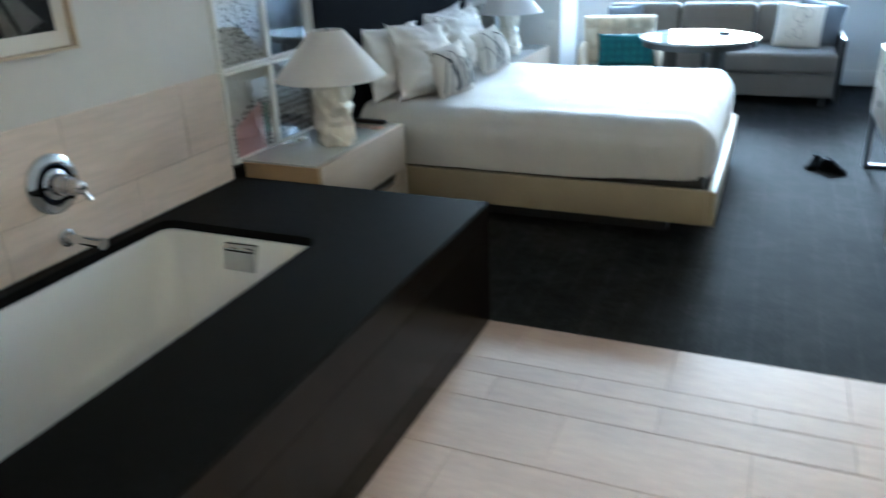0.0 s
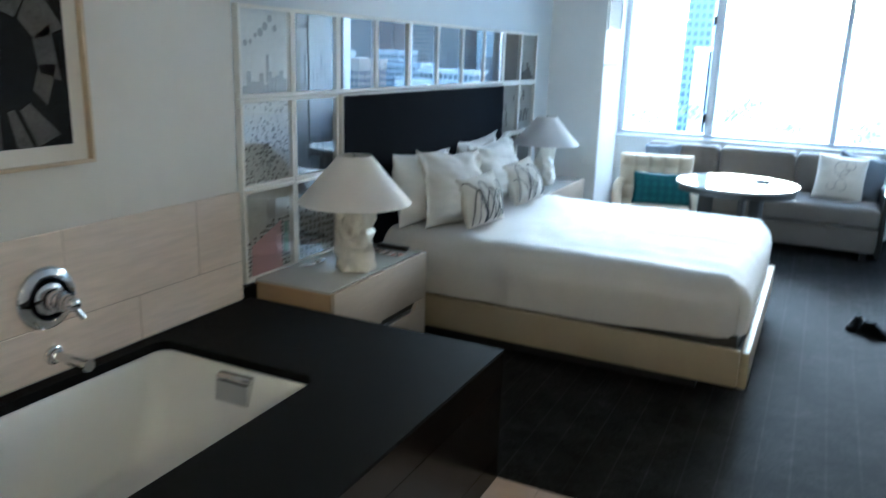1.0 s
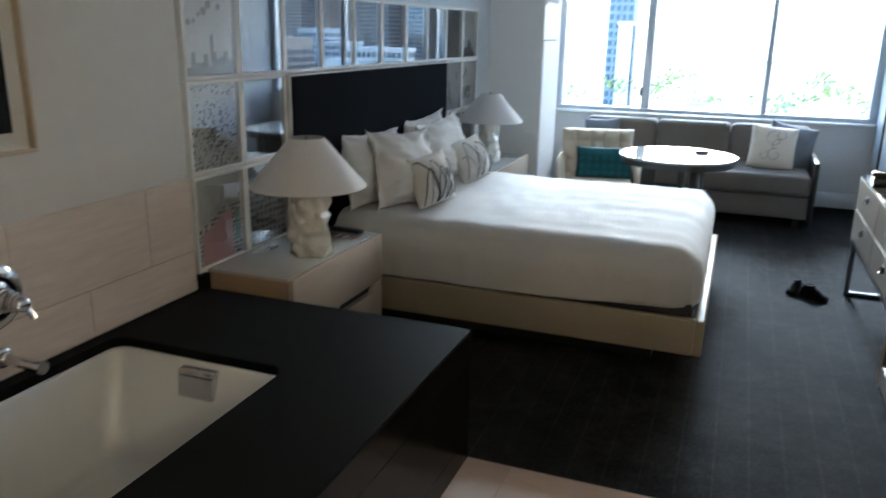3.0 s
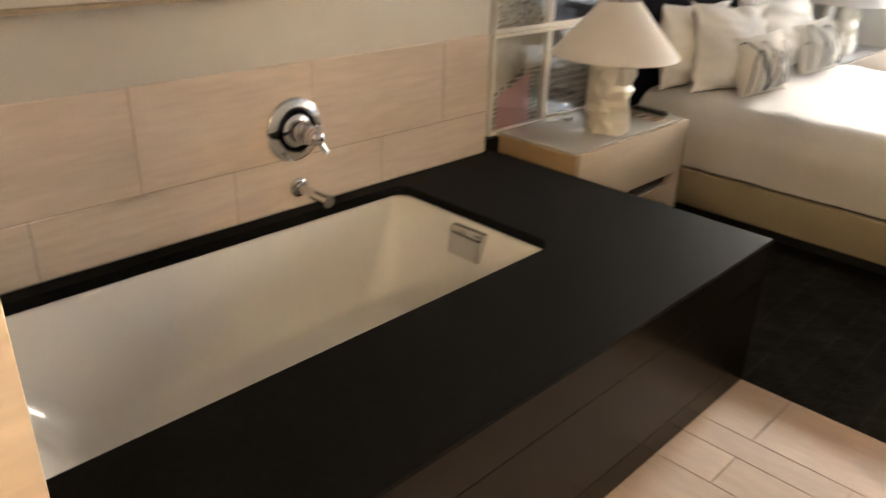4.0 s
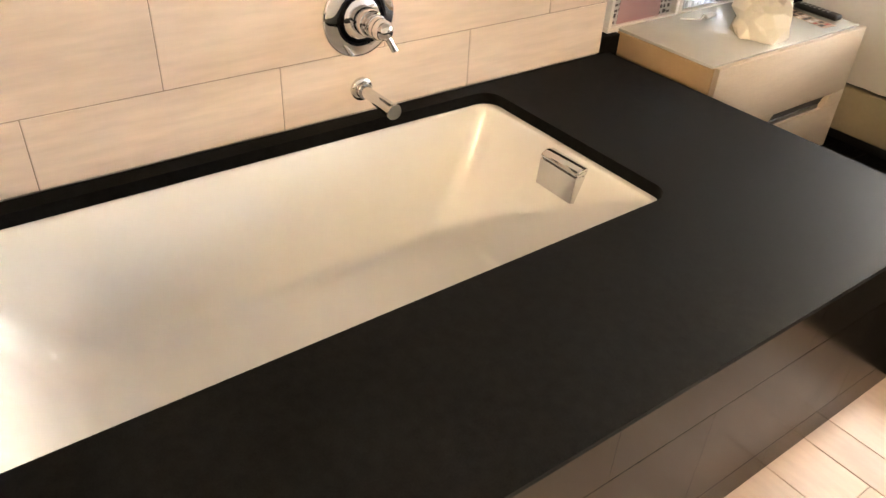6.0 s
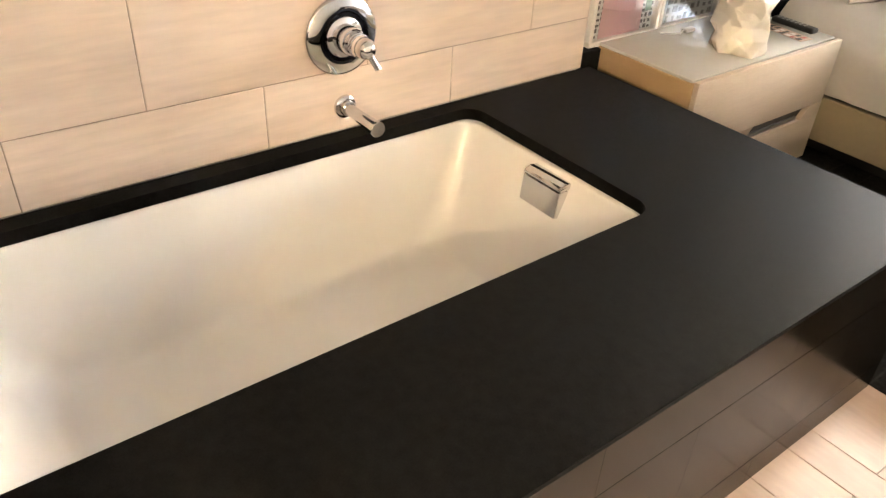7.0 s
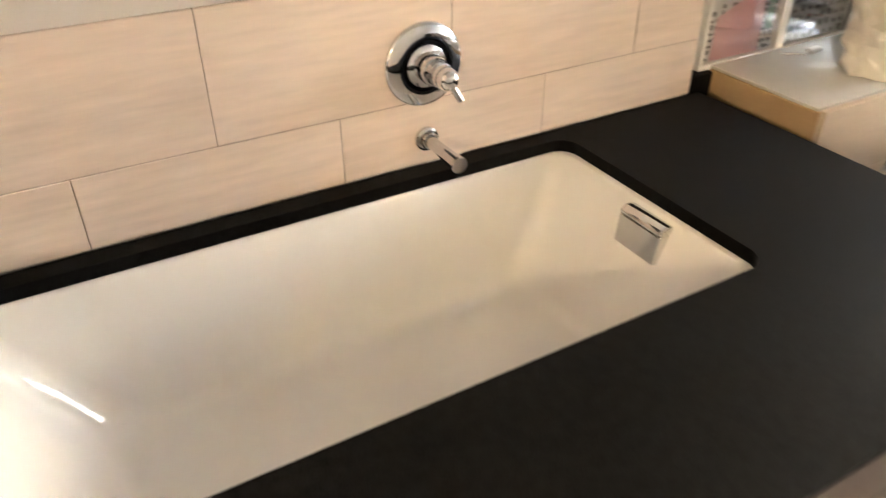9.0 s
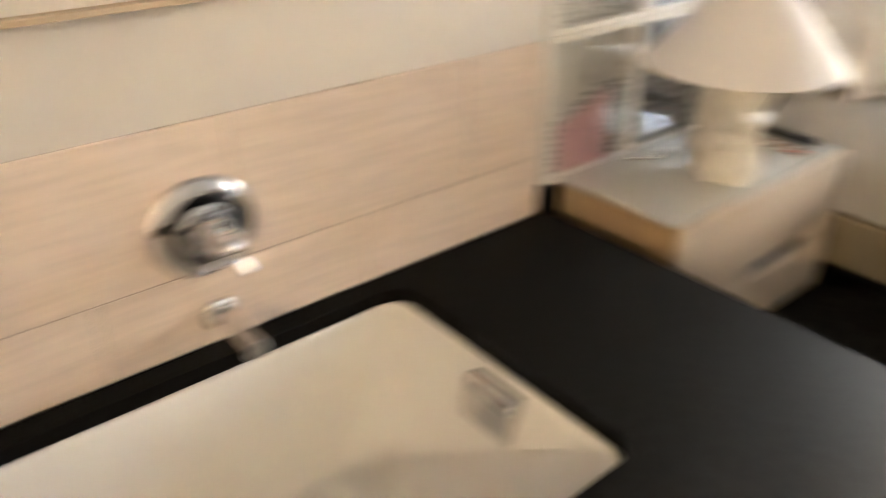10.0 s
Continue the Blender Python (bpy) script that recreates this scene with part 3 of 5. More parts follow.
def skyline(bm, f, base, low, high, n, x):
    step = (f[1] - f[0]) / n
    for k in range(n):
        h = low + (high - low) * rng.random()
        flat(f[0] + k * step, base, f[0] + (k + 0.9) * step, min(base + h, f[3]), x, bm)


for row in range(3):
    for col in range(10):
        if row < 2 and 2 <= col <= 7:
            continue
        y0, y1 = COL0 + col * COLW, COL0 + (col + 1) * COLW - 0.002
        label = "white-framed black and white city print under glass"
        if (col, row) == (0, 0):
            label = "white-framed print with a pink building under glass"
        elif (col, row) == (0, 1):
            label = "white-framed print of black ink splatter under glass"
        elif (col, row) == (1, 0):
            label = "white-framed print of dark window grid under glass"
        elif col == 9 and row == 1:
            label = "white-framed print with black lettering under glass"
        p, f = framed_picture("framed_print", y0, y1, ROWZ[row], ROWZ[row + 1] - 0.002, -0.103, 0.034, 0.018, FRAME_WHITE, label, 0.0, "framed prints round the headboard")
        part("print", flat(f[0], f[2], f[1], f[3], 0.006), PRINT_MATS[0 if (col, row) in ((0, 2), (0, 1), (0, 0), (9, 1), (8, 1), (9, 2)) else 1 + (col + row) % 3], p)
        bm = bmesh.new()
        if (col, row) == (0, 1):
            for _ in range(760):
                u, v = rng.random(), rng.random()
                v = v ** (1.9 - u) if rng.random() < 0.75 else v
                clipped_disc(bm, f[0] + (f[1] - f[0]) * u, f[2] + (f[3] - f[2]) * v, 0.0010 + 0.0062 * rng.random() ** 5, f, 0.0095)
            for _ in range(150):
                u = min(0.97, max(0.03, rng.gauss(0.58, 0.2)))
                v = min(0.97, max(0.03, rng.gauss(0.42 - 0.25 * (u - 0.5), 0.2)))
                clipped_disc(bm, f[0] + (f[1] - f[0]) * u, f[2] + (f[3] - f[2]) * v, 0.002 + 0.007 * rng.random() ** 2, f, 0.0095)
            clipped_disc(bm, 0.06, f[2] + 0.24, 0.012, f, 0.0095)
        elif (col, row) == (0, 0):
            for i in range(15):
                roof = 0.13 + 0.010 * i + 0.05 * rng.random()
                for j in range(int(roof / 0.021)):
                    w = 0.008 + 0.009 * rng.random()
                    flat(f[0] + 0.003 + i * 0.0225, f[2] + 0.004 + j * 0.021, min(f[0] + 0.003 + i * 0.0225 + w, f[1]), f[2] + 0.004 + j * 0.021 + 0.007 + 0.009 * rng.random(), 0.009, bm)
            bm2 = bmesh.new()
            bm2.faces.new([bm2.verts.new(q) for q in ((0.012, f[0] + 0.045, f[2] + 0.0), (0.012, f[0] + 0.275, f[2]), (0.012, f[0] + 0.268, f[2] + 0.235), (0.012, f[0] + 0.05, f[2] + 0.145))])
            part("pink_facade", bm2, PINK, p)
            part("mint_patch", flat(f[0] + 0.29, f[2] + 0.07, f[0] + 0.322, f[2] + 0.22, 0.0115), MINT, p)
            part("pale_patch", flat(f[0] + 0.17, f[2] + 0.255, f[0] + 0.32, f[2] + 0.345, 0.0115), mat("print_paper", (0.6, 0.6, 0.6), 0.6, var=0.04), p)
        elif (col, row) == (1, 0):
            part("facade_tint", flat(f[0], f[2], f[1], f[2] + 0.30, 0.0085), mat("print_mid_grey", (0.26, 0.27, 0.28), 0.6, var=0.3, scale=20), p)
            for i in range(9):
                for j in range(9):
                    a, b = f[0] + 0.006 + i * 0.0375, f[2] + 0.006 + j * 0.033
                    flat(a, b, min(a + 0.012 + 0.018 * rng.random(), f[1]), b + 0.010 + 0.015 * rng.random(), 0.0115, bm)
        elif (col, row) == (0, 2):
            skyline(bm, f, f[2], 0.03, 0.10, 12, 0.009)
            flat(f[0] + 0.19, f[2] + 0.05, f[0] + 0.205, f[2] + 0.17, 0.0115, bm)
            for i in range(7):
                clipped_disc(bm, f[0] + 0.05 + 0.034 * i, f[2] + 0.2 + 0.022 * i + 0.03 * rng.random() - (0.05 if i == 6 else 0), 0.011 + 0.009 * rng.random(), f, 0.0115)
        elif col >= 8 and row == 1:
            for i in range(7):
                a, b = f[0] + 0.04 + 0.27 * rng.random(), f[2] + 0.03 + 0.26 * rng.random()
                flat(a, b, min(a + 0.012, f[1]), b + 0.04 + 0.02 * rng.random(), 0.009, bm)
        else:
            skyline(bm, f, f[2], 0.03, 0.12 + 0.16 * rng.random(), 5 + rng.randrange(6), 0.009)
        if len(bm.faces):
            tagged(part("print_drawing", bm, mat("print_soft_ink", (0.24, 0.25, 0.27), 0.6, var=0.4, scale=14) if (col, row) == (0, 2) else PRINT_INK, p, smooth=0), kind="stuff")
        if (col, row) == (9, 1):
            txt = bpy.data.curves.new("lettering", "FONT")
            txt.body, txt.size, txt.extrude, txt.align_x = "NY", 0.15, 0.001, "CENTER"
            to = new("lettering", txt)
            to.data.materials.append(PRINT_INK)
            to.parent = p
            to.matrix_local = pose(0.012, 0.0, 0.08, 90, 0, 90)
headboard = thing("headboard", (0, 0, 0), "dark navy upholstered headboard panel", "headboard")
part("panel", box(-0.104, 0.83, 0.12, -0.045, 3.07, 1.415, 0.008, 3), NAVY, headboard)
part("edge_trim", box(-0.104, 0.822, 0.12, -0.05, 0.829, 1.422), FRAME_WHITE, headboard, "thin pale edge strip")
part("edge_trim", box(-0.104, 0.83, 1.4155, -0.05, 3.07, 1.422), FRAME_WHITE, headboard, "thin pale edge strip")

# ---- bed ----
BY0, BY1, BX1 = 1.125, 2.955, 2.06


def bed():
    b = thing("bed", (0, 0, 0), "king bed with white duvet on a beige upholstered platform", "bed")
    part("plinth", box(0.1, BY0 + 0.18, 0.0, BX1 - 0.25, BY1 - 0.18, 0.12), BLACK, b)
    part("base_panel", box(-0.04, BY0 + 0.04, 0.13, BX1 - 0.04, BY1 - 0.04, 0.24), BLACK, b)
    part("side_rail", box(-0.04, BY0, 0.115, BX1 - 0.045, BY0 + 0.04, 0.305, 0.008, 3), LEATHER, b)
    part("side_rail", box(-0.04, BY1 - 0.04, 0.115, BX1 - 0.045, BY1, 0.305, 0.008, 3), LEATHER, b)
    part("foot_rail", box(BX1 - 0.044, BY0, 0.115, BX1, BY1, 0.305, 0.008, 3), LEATHER, b)
    # added black block: paints the shade in the gap below the duvet hem
    part("box_spring", box(-0.02, BY0 + 0.05, 0.241, BX1 - 0.07, BY1 - 0.05, 0.365, 0.01, 2), BLACK, b, "black block standing in for shade under the duvet hem")
    part("mattress", box(-0.02, BY0 + 0.07, 0.366, BX1 - 0.09, BY1 - 0.07, 0.47, 0.03, 3), LINEN, b)
    # duvet: a soft blanket form, tucked under along the rails
    bm = bmesh.new()
    nx, ny = 72, 84
    x0, x1, y0, y1, zt, zb = 0.0, BX1 - 0.035, BY0 + 0.02, BY1 - 0.02, 0.642, 0.315
    r = 0.16
    drop = zt - zb
    hw = (y1 - y0) / 2

    def section(half, s):
        """Point on a rounded top-and-side line: s from -1 to 1 across, along its length."""
        flat_len, bend, side = half - r, r * math.pi / 2, drop - r
        total = flat_len + bend + side
        d = abs(s) * total
        sg = 1 if s >= 0 else -1
        if d <= flat_len:
            return sg * d, 0.0
        if d <= flat_len + bend:
            a = (d - flat_len) / r
            return sg * (flat_len + r * math.sin(a)), r * (math.cos(a) - 1)
        return sg * half, -r - (d - flat_len - bend)

    rows = []
    for i in range(nx + 1):
        u = i / nx
        line = []
        for j in range(ny + 1):
            s = 2 * j / ny - 1
            yo, dz = section(hw, s)
            lx = x1 - x0
            total = lx - r + r * math.pi / 2 + drop - r
            d = u * total
            if d <= lx - r:
                xo, dzx = d, 0.0
            elif d <= lx - r + r * math.pi / 2:
                a = (d - lx + r) / r
                xo, dzx = lx - r + r * math.sin(a), r * (math.cos(a) - 1)
            else:
                xo, dzx = lx, -r - (d - lx + r - r * math.pi / 2)
            z = zt + min(dz, dzx) if min(dz, dzx) > -r else zt + min(dz, dzx)
            px, py = x0 + xo, (y0 + y1) / 2 + yo
            corner = max(0.0, px - (x1 - 0.14)) * max(0.0, abs(py - (y0 + y1) / 2) - (hw - 0.14))
            pull = 2.2 * corner
            px -= pull
            py -= math.copysign(pull, yo)
            wr = 0.007 * max(0.0, min(1.0, px - 0.6)) * noise.noise(Vector((px * 0.8, py * 7.0 + 0.6 * math.sin(px * 3), 9.0))) + 0.010 * noise.noise(Vector((px * 1.7, py * 1.3, 0.3))) + 0.008 * noise.noise(Vector((px * 5.0, py * 2.2, 2.0))) + 0.0045 * noise.noise(Vector((px * 13.0, py * 5.0, 5.0)))
            side_w = 0.012 * noise.noise(Vector((px * 4.0, py * 3.0, z * 2.0))) + 0.009 * noise.noise(Vector((px * 11.0, 1.0, z * 1.5))) + 0.006 * noise.noise(Vector((px * 17.0 + z * 9.0, 4.0, z * 3.0)))
            if min(dz, dzx) > -r * 0.7:
                z += wr
            if abs(dz) > r * 0.6:
                py += math.copysign(1, yo) * (side_w + 0.012 * (1 - abs(2 * (z - zb) / drop - 1)))
            if abs(dzx) > r * 0.6:
                px += side_w * 0.6
            line.append(bm.verts.new((px, py, max(z, zb + 0.032 * min(1.0, max(0.0, (px - 1.25) / 0.6)) + 0.004 * noise.noise(Vector((px * 3, py * 3, 1)))))))
        rows.append(line)
    for a, c in zip(rows, rows[1:]):
        for j in range(ny):
            bm.faces.new([a[j], a[j + 1], c[j + 1], c[j]])
    bmesh.ops.remove_doubles(bm, verts=bm.verts, dist=0.0005)
    part("duvet", bm, LINEN, b, "smooth white duvet", smooth=180)
    return b


bed()


def place_pillow(name, w, h, t, x, y, z, lean, turn, material, label, group, seed, roll=0, ears=0.06, flange=0.0, crease=0.0, n=22):
    """Stands a pillow across the bed, leaning back against the headboard."""
    p = thing(name, (x, y, z), label, "pillow", group)
    p.matrix_world = pose(x, y, z, 0, -lean, turn) @ pose(0, 0, 0, 0, 0, 90) @ pose(0, 0, 0, 0, roll, 0)
    body = part("cushion", cushion(w, h, t, n, ears, seed, flange, crease), material, p, smooth=180)
    return p, body


place_pillow("bed_pillow", 0.66, 0.44, 0.22, 0.10, 1.53, 0.632, 8, -4, PILLOW, "white sleeping pillow against the headboard", "bed pillows", 1, 2, 0.10, 0.0, 0.010, 40)
place_pillow("bed_pillow", 0.68, 0.46, 0.22, 0.10, 2.40, 0.632, 8, 0, PILLOW, "white sleeping pillow against the headboard", "bed pillows", 2, -2, 0.12, 0.0, 0.010, 40)
place_pillow("bed_pillow", 0.57, 0.465, 0.27, 0.30, 1.555, 0.632, 14, -16, PILLOW, "plump white flanged sham on the bed", "bed pillows", 3, 3, 0.13, 0.11, 0.019, 48)
place_pillow("bed_pillow", 0.67, 0.465, 0.27, 0.25, 2.40, 0.632, 13, -4, PILLOW, "plump white flanged sham on the bed", "bed pillows", 4, -4, 0.13, 0.10, 0.019, 48)


def arch(k, w, h, t, seed):
    """One dark hand-drawn arch that follows a pillow's puffed front."""
    bm = bmesh.new()
    r = random.Random(seed * 31 + k)
    cx, rad, base = (-0.40 + 0.14 * k) * w, (0.10 + 0.20 * r.random()) * w, (-0.1 + 0.3 * r.random()) * h
    tall = (0.45 + 0.4 * r.random()) * h
    wide = 0.0028 + 0.003 * r.random()
    prev = None
    for i in range(41):
        a = math.pi * (i / 40 * 1.1 - 0.05)
        px, pz = cx + rad * math.cos(a) * (1 - 0.3 * math.sin(a)), base + tall * math.sin(a)
        u, v = 2 * px / w, 2 * pz / h - 1
        if abs(u) > 0.9 or abs(v) > 0.9:
            prev = None
            continue
        puff = (max(0.0, 1 - abs(u) ** 2.4) * max(0.0, 1 - abs(v) ** 2.4)) ** 0.7
        wob = noise.noise(Vector((u * 1.6 + seed * 7.1, v * 1.6, -3 + seed))) * 0.16 + noise.noise(Vector((u * 5 + seed, v * 4, -5))) * 0.05
        y = -t / 2 * puff * (1 + wob) - 0.004 + 0.01 * noise.noise(Vector((u * 2, v * 2, seed)))
        d = Vector((-math.sin(a) * rad, 0, math.cos(a) * tall)).normalized()
        s = Vector((-d.z, 0, d.x)) * wide * (0.6 + 0.8 * abs(math.cos(a)))
        now = (bm.verts.new(Vector((px, y, pz)) + s), bm.verts.new(Vector((px, y, pz)) - s))
        if prev:
            bm.faces.new([prev[0], now[0], now[1], prev[1]])
        prev = now
    return bm


DECO = mat("cream_printed_cotton", (0.68, 0.66, 0.62), 0.85, var=0.05, scale=7, bump=0.25, bscale=60)
for px, py, turn, seed, lean, wid in ((0.459, 1.62, -15, 8, 17, 0.37), (0.435, 2.477, -8, 9, 24, 0.43)):
    p, body = place_pillow("throw_pillow", wid, 0.315, 0.19, px, py, 0.640, lean, turn, DECO, "cream throw pillow with dark drawn arches", "throw pillows on the bed", seed, -4, 0.08)
    for k in range(7):
        part("printed_arch", arch(k, wid, 0.315, 0.19, seed), INK, body, smooth=180)


# ---- nightstands and lamps ----
def nightstand(y0, y1, label):
    n = thing("nightstand", (-0.067, y0, 0), label, "nightstand", "nightstands beside the bed")
    w, d, h = y1 - y0, 0.449, 0.600
    part("body", box(0.0, 0.0, 0.1, d - 0.024, w, h - 0.012, 0.002, 1), NS_SIDE, n, "tan wood carcass")
    part("plinth", box(0.04, 0.05, 0.0, d - 0.08, w - 0.05, 0.0995), BLACK, n)
    part("glass_top", box(0.0, 0.002, h - 0.0115, d - 0.030, w - 0.002, h, 0.003, 2), NS_TOP, n, "pale glass top")
    # drawer fronts with a long slant-ended finger slot cut between them
    s0, s1, fx0, fx1, mid, hh = 0.36, 0.80, d - 0.0215, d, 0.318, 0.026

    def prism(pts):
        bm = loft([[(fx0, q, z) for q, z in pts], [(fx1, q, z) for q, z in pts]])
        bm.faces.new([v for v in bm.verts][:len(pts)])
        return bm

    part("drawer_front", box(fx0, 0.0, mid + hh + 0.0005, fx1, w, h - 0.002, 0.0025, 2), NS_FRONT, n)
    part("drawer_front", box(fx0, 0.0, 0.1, fx1, w, mid - hh - 0.0005, 0.0025, 2), NS_FRONT, n)
    part("drawer_rail", prism([(0.0, mid - hh), (s0, mid - hh), (s0 + 0.05, mid + hh), (0.0, mid + hh)]), NS_FRONT, n, smooth=30)
    part("drawer_rail", prism([(s1 - 0.05, mid - hh), (w, mid - hh), (w, mid + hh), (s1, mid + hh)]), NS_FRONT, n, smooth=30)
    part("finger_slot", box(fx0 - 0.0015, s0 - 0.02, mid - hh - 0.004, fx0 - 0.0002, s1 + 0.02, mid + hh + 0.004), DARK_SIDE, n, "dark finger slot")
    part("finger_ledge", box(fx0, s0 + 0.02, mid - hh + 0.0005, fx0 + 0.010, s1 - 0.06, mid - hh + 0.014), STEEL, n, "steel pull edge")
    return n


nightstand(0.102, 0.985, "greige two-drawer nightstand with glass top by the tub")
nightstand(3.05, 4.03, "greige two-drawer nightstand with glass top by the column")


def table_lamp(x, y, turn, label):
    """A crumpled ceramic body under a wide cone of a shade."""
    t = thing("table_lamp", (x, y, 0.601), label, "lamp", "bedside lamps", turn)
    bm = bmesh.new()
    r = random.Random(int(turn))
    seg, rows, height = 16, 11, 0.345
    rings = []
    for j in range(rows + 1):
        v = j / rows
        ring = []
        for k in range(seg):
            a = 2 * math.pi * (k + 0.5 * (j % 2) + (0.5 * (r.random() - 0.5) if 0 < j < rows else 0)) / seg
            rr = 0.104 - 0.010 * math.sin(math.pi * v * 0.9) + 0.009 * math.cos(2 * a + 1) + r.uniform(-0.017, 0.011) - (0.010 if j in (0, rows) else 0)
            z = height * v + (r.uniform(-0.012, 0.012) if 0 < j < rows else 0.0)
            ring.append(bm.verts.new((rr * math.cos(a), rr * math.sin(a), z)))
        rings.append(ring)
    for j, (a, b) in enumerate(zip(rings, rings[1:])):
        for k in range(seg):
            m = (k + 1) % seg
            if j % 2:
                bm.faces.new([a[k], b[m], b[k]]), bm.faces.new([a[k], a[m], b[m]])
            else:
                bm.faces.new([a[k], a[m], b[k]]), bm.faces.new([a[m], b[m], b[k]])
    bm.faces.new(rings[0]), bm.faces.new(rings[-1])
    bmesh.ops.recalc_face_normals(bm, faces=bm.faces)
    bmesh.ops.bevel(bm, geom=list(bm.edges), offset=0.0022, segments=2, affect="EDGES", profile=0.5, clamp_overlap=True)
    part("base", bm, CERAMIC, t, "crumpled white ceramic body", smooth=180)
    part("neck", lathe([(0.014, 0.34), (0.014, 0.43), (0.0, 0.43)], 16), STEEL, t)
    part("shade", lathe([(0.080, 0.562), (0.276, 0.336), (0.2745, 0.334), (0.0785, 0.560), (0.080, 0.562)], 64), SHADE, t, "white conical shade", smooth=60)
    part("finial", lathe([(0.0, 0.575), (0.006, 0.572), (0.008, 0.565), (0.004, 0.558), (0.004, 0.5), (0, 0.5)], 12), STEEL, t)
    part("spider", tube([(-0.081, 0, 0.545), (0, 0, 0.552), (0.081, 0, 0.545)], 0.002, 6), STEEL, t)
    return t


table_lamp(0.232, 0.50, 20, "white crumpled ceramic lamp with conical shade on the nightstand")
table_lamp(0.17, 3.52, 140, "white crumpled ceramic lamp with conical shade by the column")


def remote():
    r = thing("remote_control", (0.205, 0.925, 0.602), "black television remote on the nightstand", "remote control", turn=-4)
    part("case", box(-0.095, -0.022, 0.003, 0.095, 0.022, 0.025, 0.008, 3), BLACK, r)
    for i in range(7):
        for j in range(3):
            part("button", lathe([(0, 0.0275), (0.0035, 0.0272), (0.0045, 0.0245)], 8, place=(-0.07 + i * 0.02, -0.012 + 0.012 * j, 0)), STEEL, r)
    c = thing("leaflet", (0.20, 0.85, 0.601), "red and brown printed card on the nightstand", "leaflet", turn=-8)
    part("card", box(-0.12, -0.035, 0, 0.12, 0.035, 0.0012), mat("card_tan", (0.42, 0.30, 0.22), 0.4, var=0.3, scale=25), c)
    cr = random.Random(4)
    reds = [mat("card_red", (0.42, 0.06, 0.04), 0.4), mat("card_orange", (0.5, 0.2, 0.1), 0.4), BLACK, mat("card_white", (0.7, 0.66, 0.6), 0.4)]
    for i in range(9):
        for j in range(2):
            x = -0.115 + 0.0255 * i
            part("printed_patch", box(x, -0.032 + 0.033 * j, 0.0013, x + 0.012 + 0.012 * cr.random(), -0.032 + 0.033 * j + 0.014 + 0.015 * cr.random(), 0.0018), reds[cr.randrange(4)], c)
    d = thing("cable_end", (0.02, 0.50, 0.601), "small white charger with cable on the nightstand", "charger")
    part("plug", box(-0.013, -0.03, 0.0, 0.013, 0.03, 0.016, 0.006, 3), mat("grey_plastic", (0.45, 0.44, 0.42), 0.4), d)
    part("cable", tube([(0.0, -0.03, 0.01), (0.01, -0.06, 0.004), (-0.02, -0.1, 0.004), (-0.035, -0.12, 0.004)], 0.0025, 6), WHITE_TRIM, d)


remote()

# ---- window end: sofa, armchair, table ----
def sofa():
    s = thing("sofa", (0, 0, 0), "grey upholstered bench sofa under the window", "sofa")
    x0, x1, y0, y1 = 0.62, 2.77, 4.68, 5.78
    part("base", box(x0, y0 + 0.03, 0.085, x1, y1, 0.29, 0.02, 3), GREY_FABRIC, s)
    part("seat_cushion", box(x0, y0, 0.292, x1, y1 - 0.2, 0.475, 0.045, 4), GREY_FABRIC, s)
    for a, b in ((x0, 1.345), (1.35, 2.045), (2.05, x1)):
        part("back_cushion", box(a, 5.40, 0.44, b - 0.004, 5.62, 0.83, 0.05, 4), GREY_FABRIC, s)
    part("back_frame", box(x0, 5.625, 0.1, x1, y1, 0.72, 0.02, 2), GREY_FABRIC, s)
    part("arm_panel", box(x1 + 0.002, y0 + 0.02, 0.05, x1 + 0.045, y1 - 0.03, 0.60, 0.012, 3), DARK_SIDE, s, "thin dark arm panel")
    for lx in (x0 + 0.1, x1 - 0.08):
        for ly in (y0 + 0.12, y1 - 0.1):
            part("leg", box(lx - 0.025, ly - 0.025, 0.0, lx + 0.025, ly + 0.025, 0.0845), BLACK, s)


sofa()


def sofa_pillow(w, x, y, z, lean, turn, material, label, seed, roll=0):
    p = thing("sofa_pillow", (x, y, z), label, "pillow", "sofa pillows")
    p.matrix_world = pose(x, y, z, -lean, 0, turn) @ pose(0, 0, 0, 0, roll, 0)
    return part("cushion", cushion(w, w, 0.15, 18, seed=seed), material, p, smooth=180)


def scroll_print(body):
    bm = bmesh.new()
    for cx, cz, rad, turns in ((0.00, 0.27, 0.085, 0.8), (0.05, 0.31, 0.05, -0.9), (0.01, 0.12, 0.06, 1.0), (-0.08, 0.11, 0.045, -0.8), (0.03, 0.20, 0.07, 0.45)):
        prev = None
        for i in range(30):
            a, rr = turns * 2 * math.pi * i / 29 + 1.2, rad * (1 - 0.45 * i / 29)
            px, pz = cx + rr * math.cos(a), cz + rr * math.sin(a)
            u, v = 2 * px / 0.42, 2 * pz / 0.42 - 1
            puff = (max(0.0, 1 - abs(u) ** 2.4) * max(0.0, 1 - abs(v) ** 2.4)) ** 0.7
            y = -0.075 * puff * 1.12 - 0.004
            s = Vector((math.cos(a), 0, math.sin(a))) * 0.0026
            now = (bm.verts.new(Vector((px, y, pz)) + s), bm.verts.new(Vector((px, y, pz)) - s))
            if prev:
                bm.faces.new([prev[0], now[0], now[1], prev[1]])
            prev = now
    part("scroll_print", bm, mat("taupe_ink", (0.3, 0.25, 0.24), 0.8), body, smooth=180)


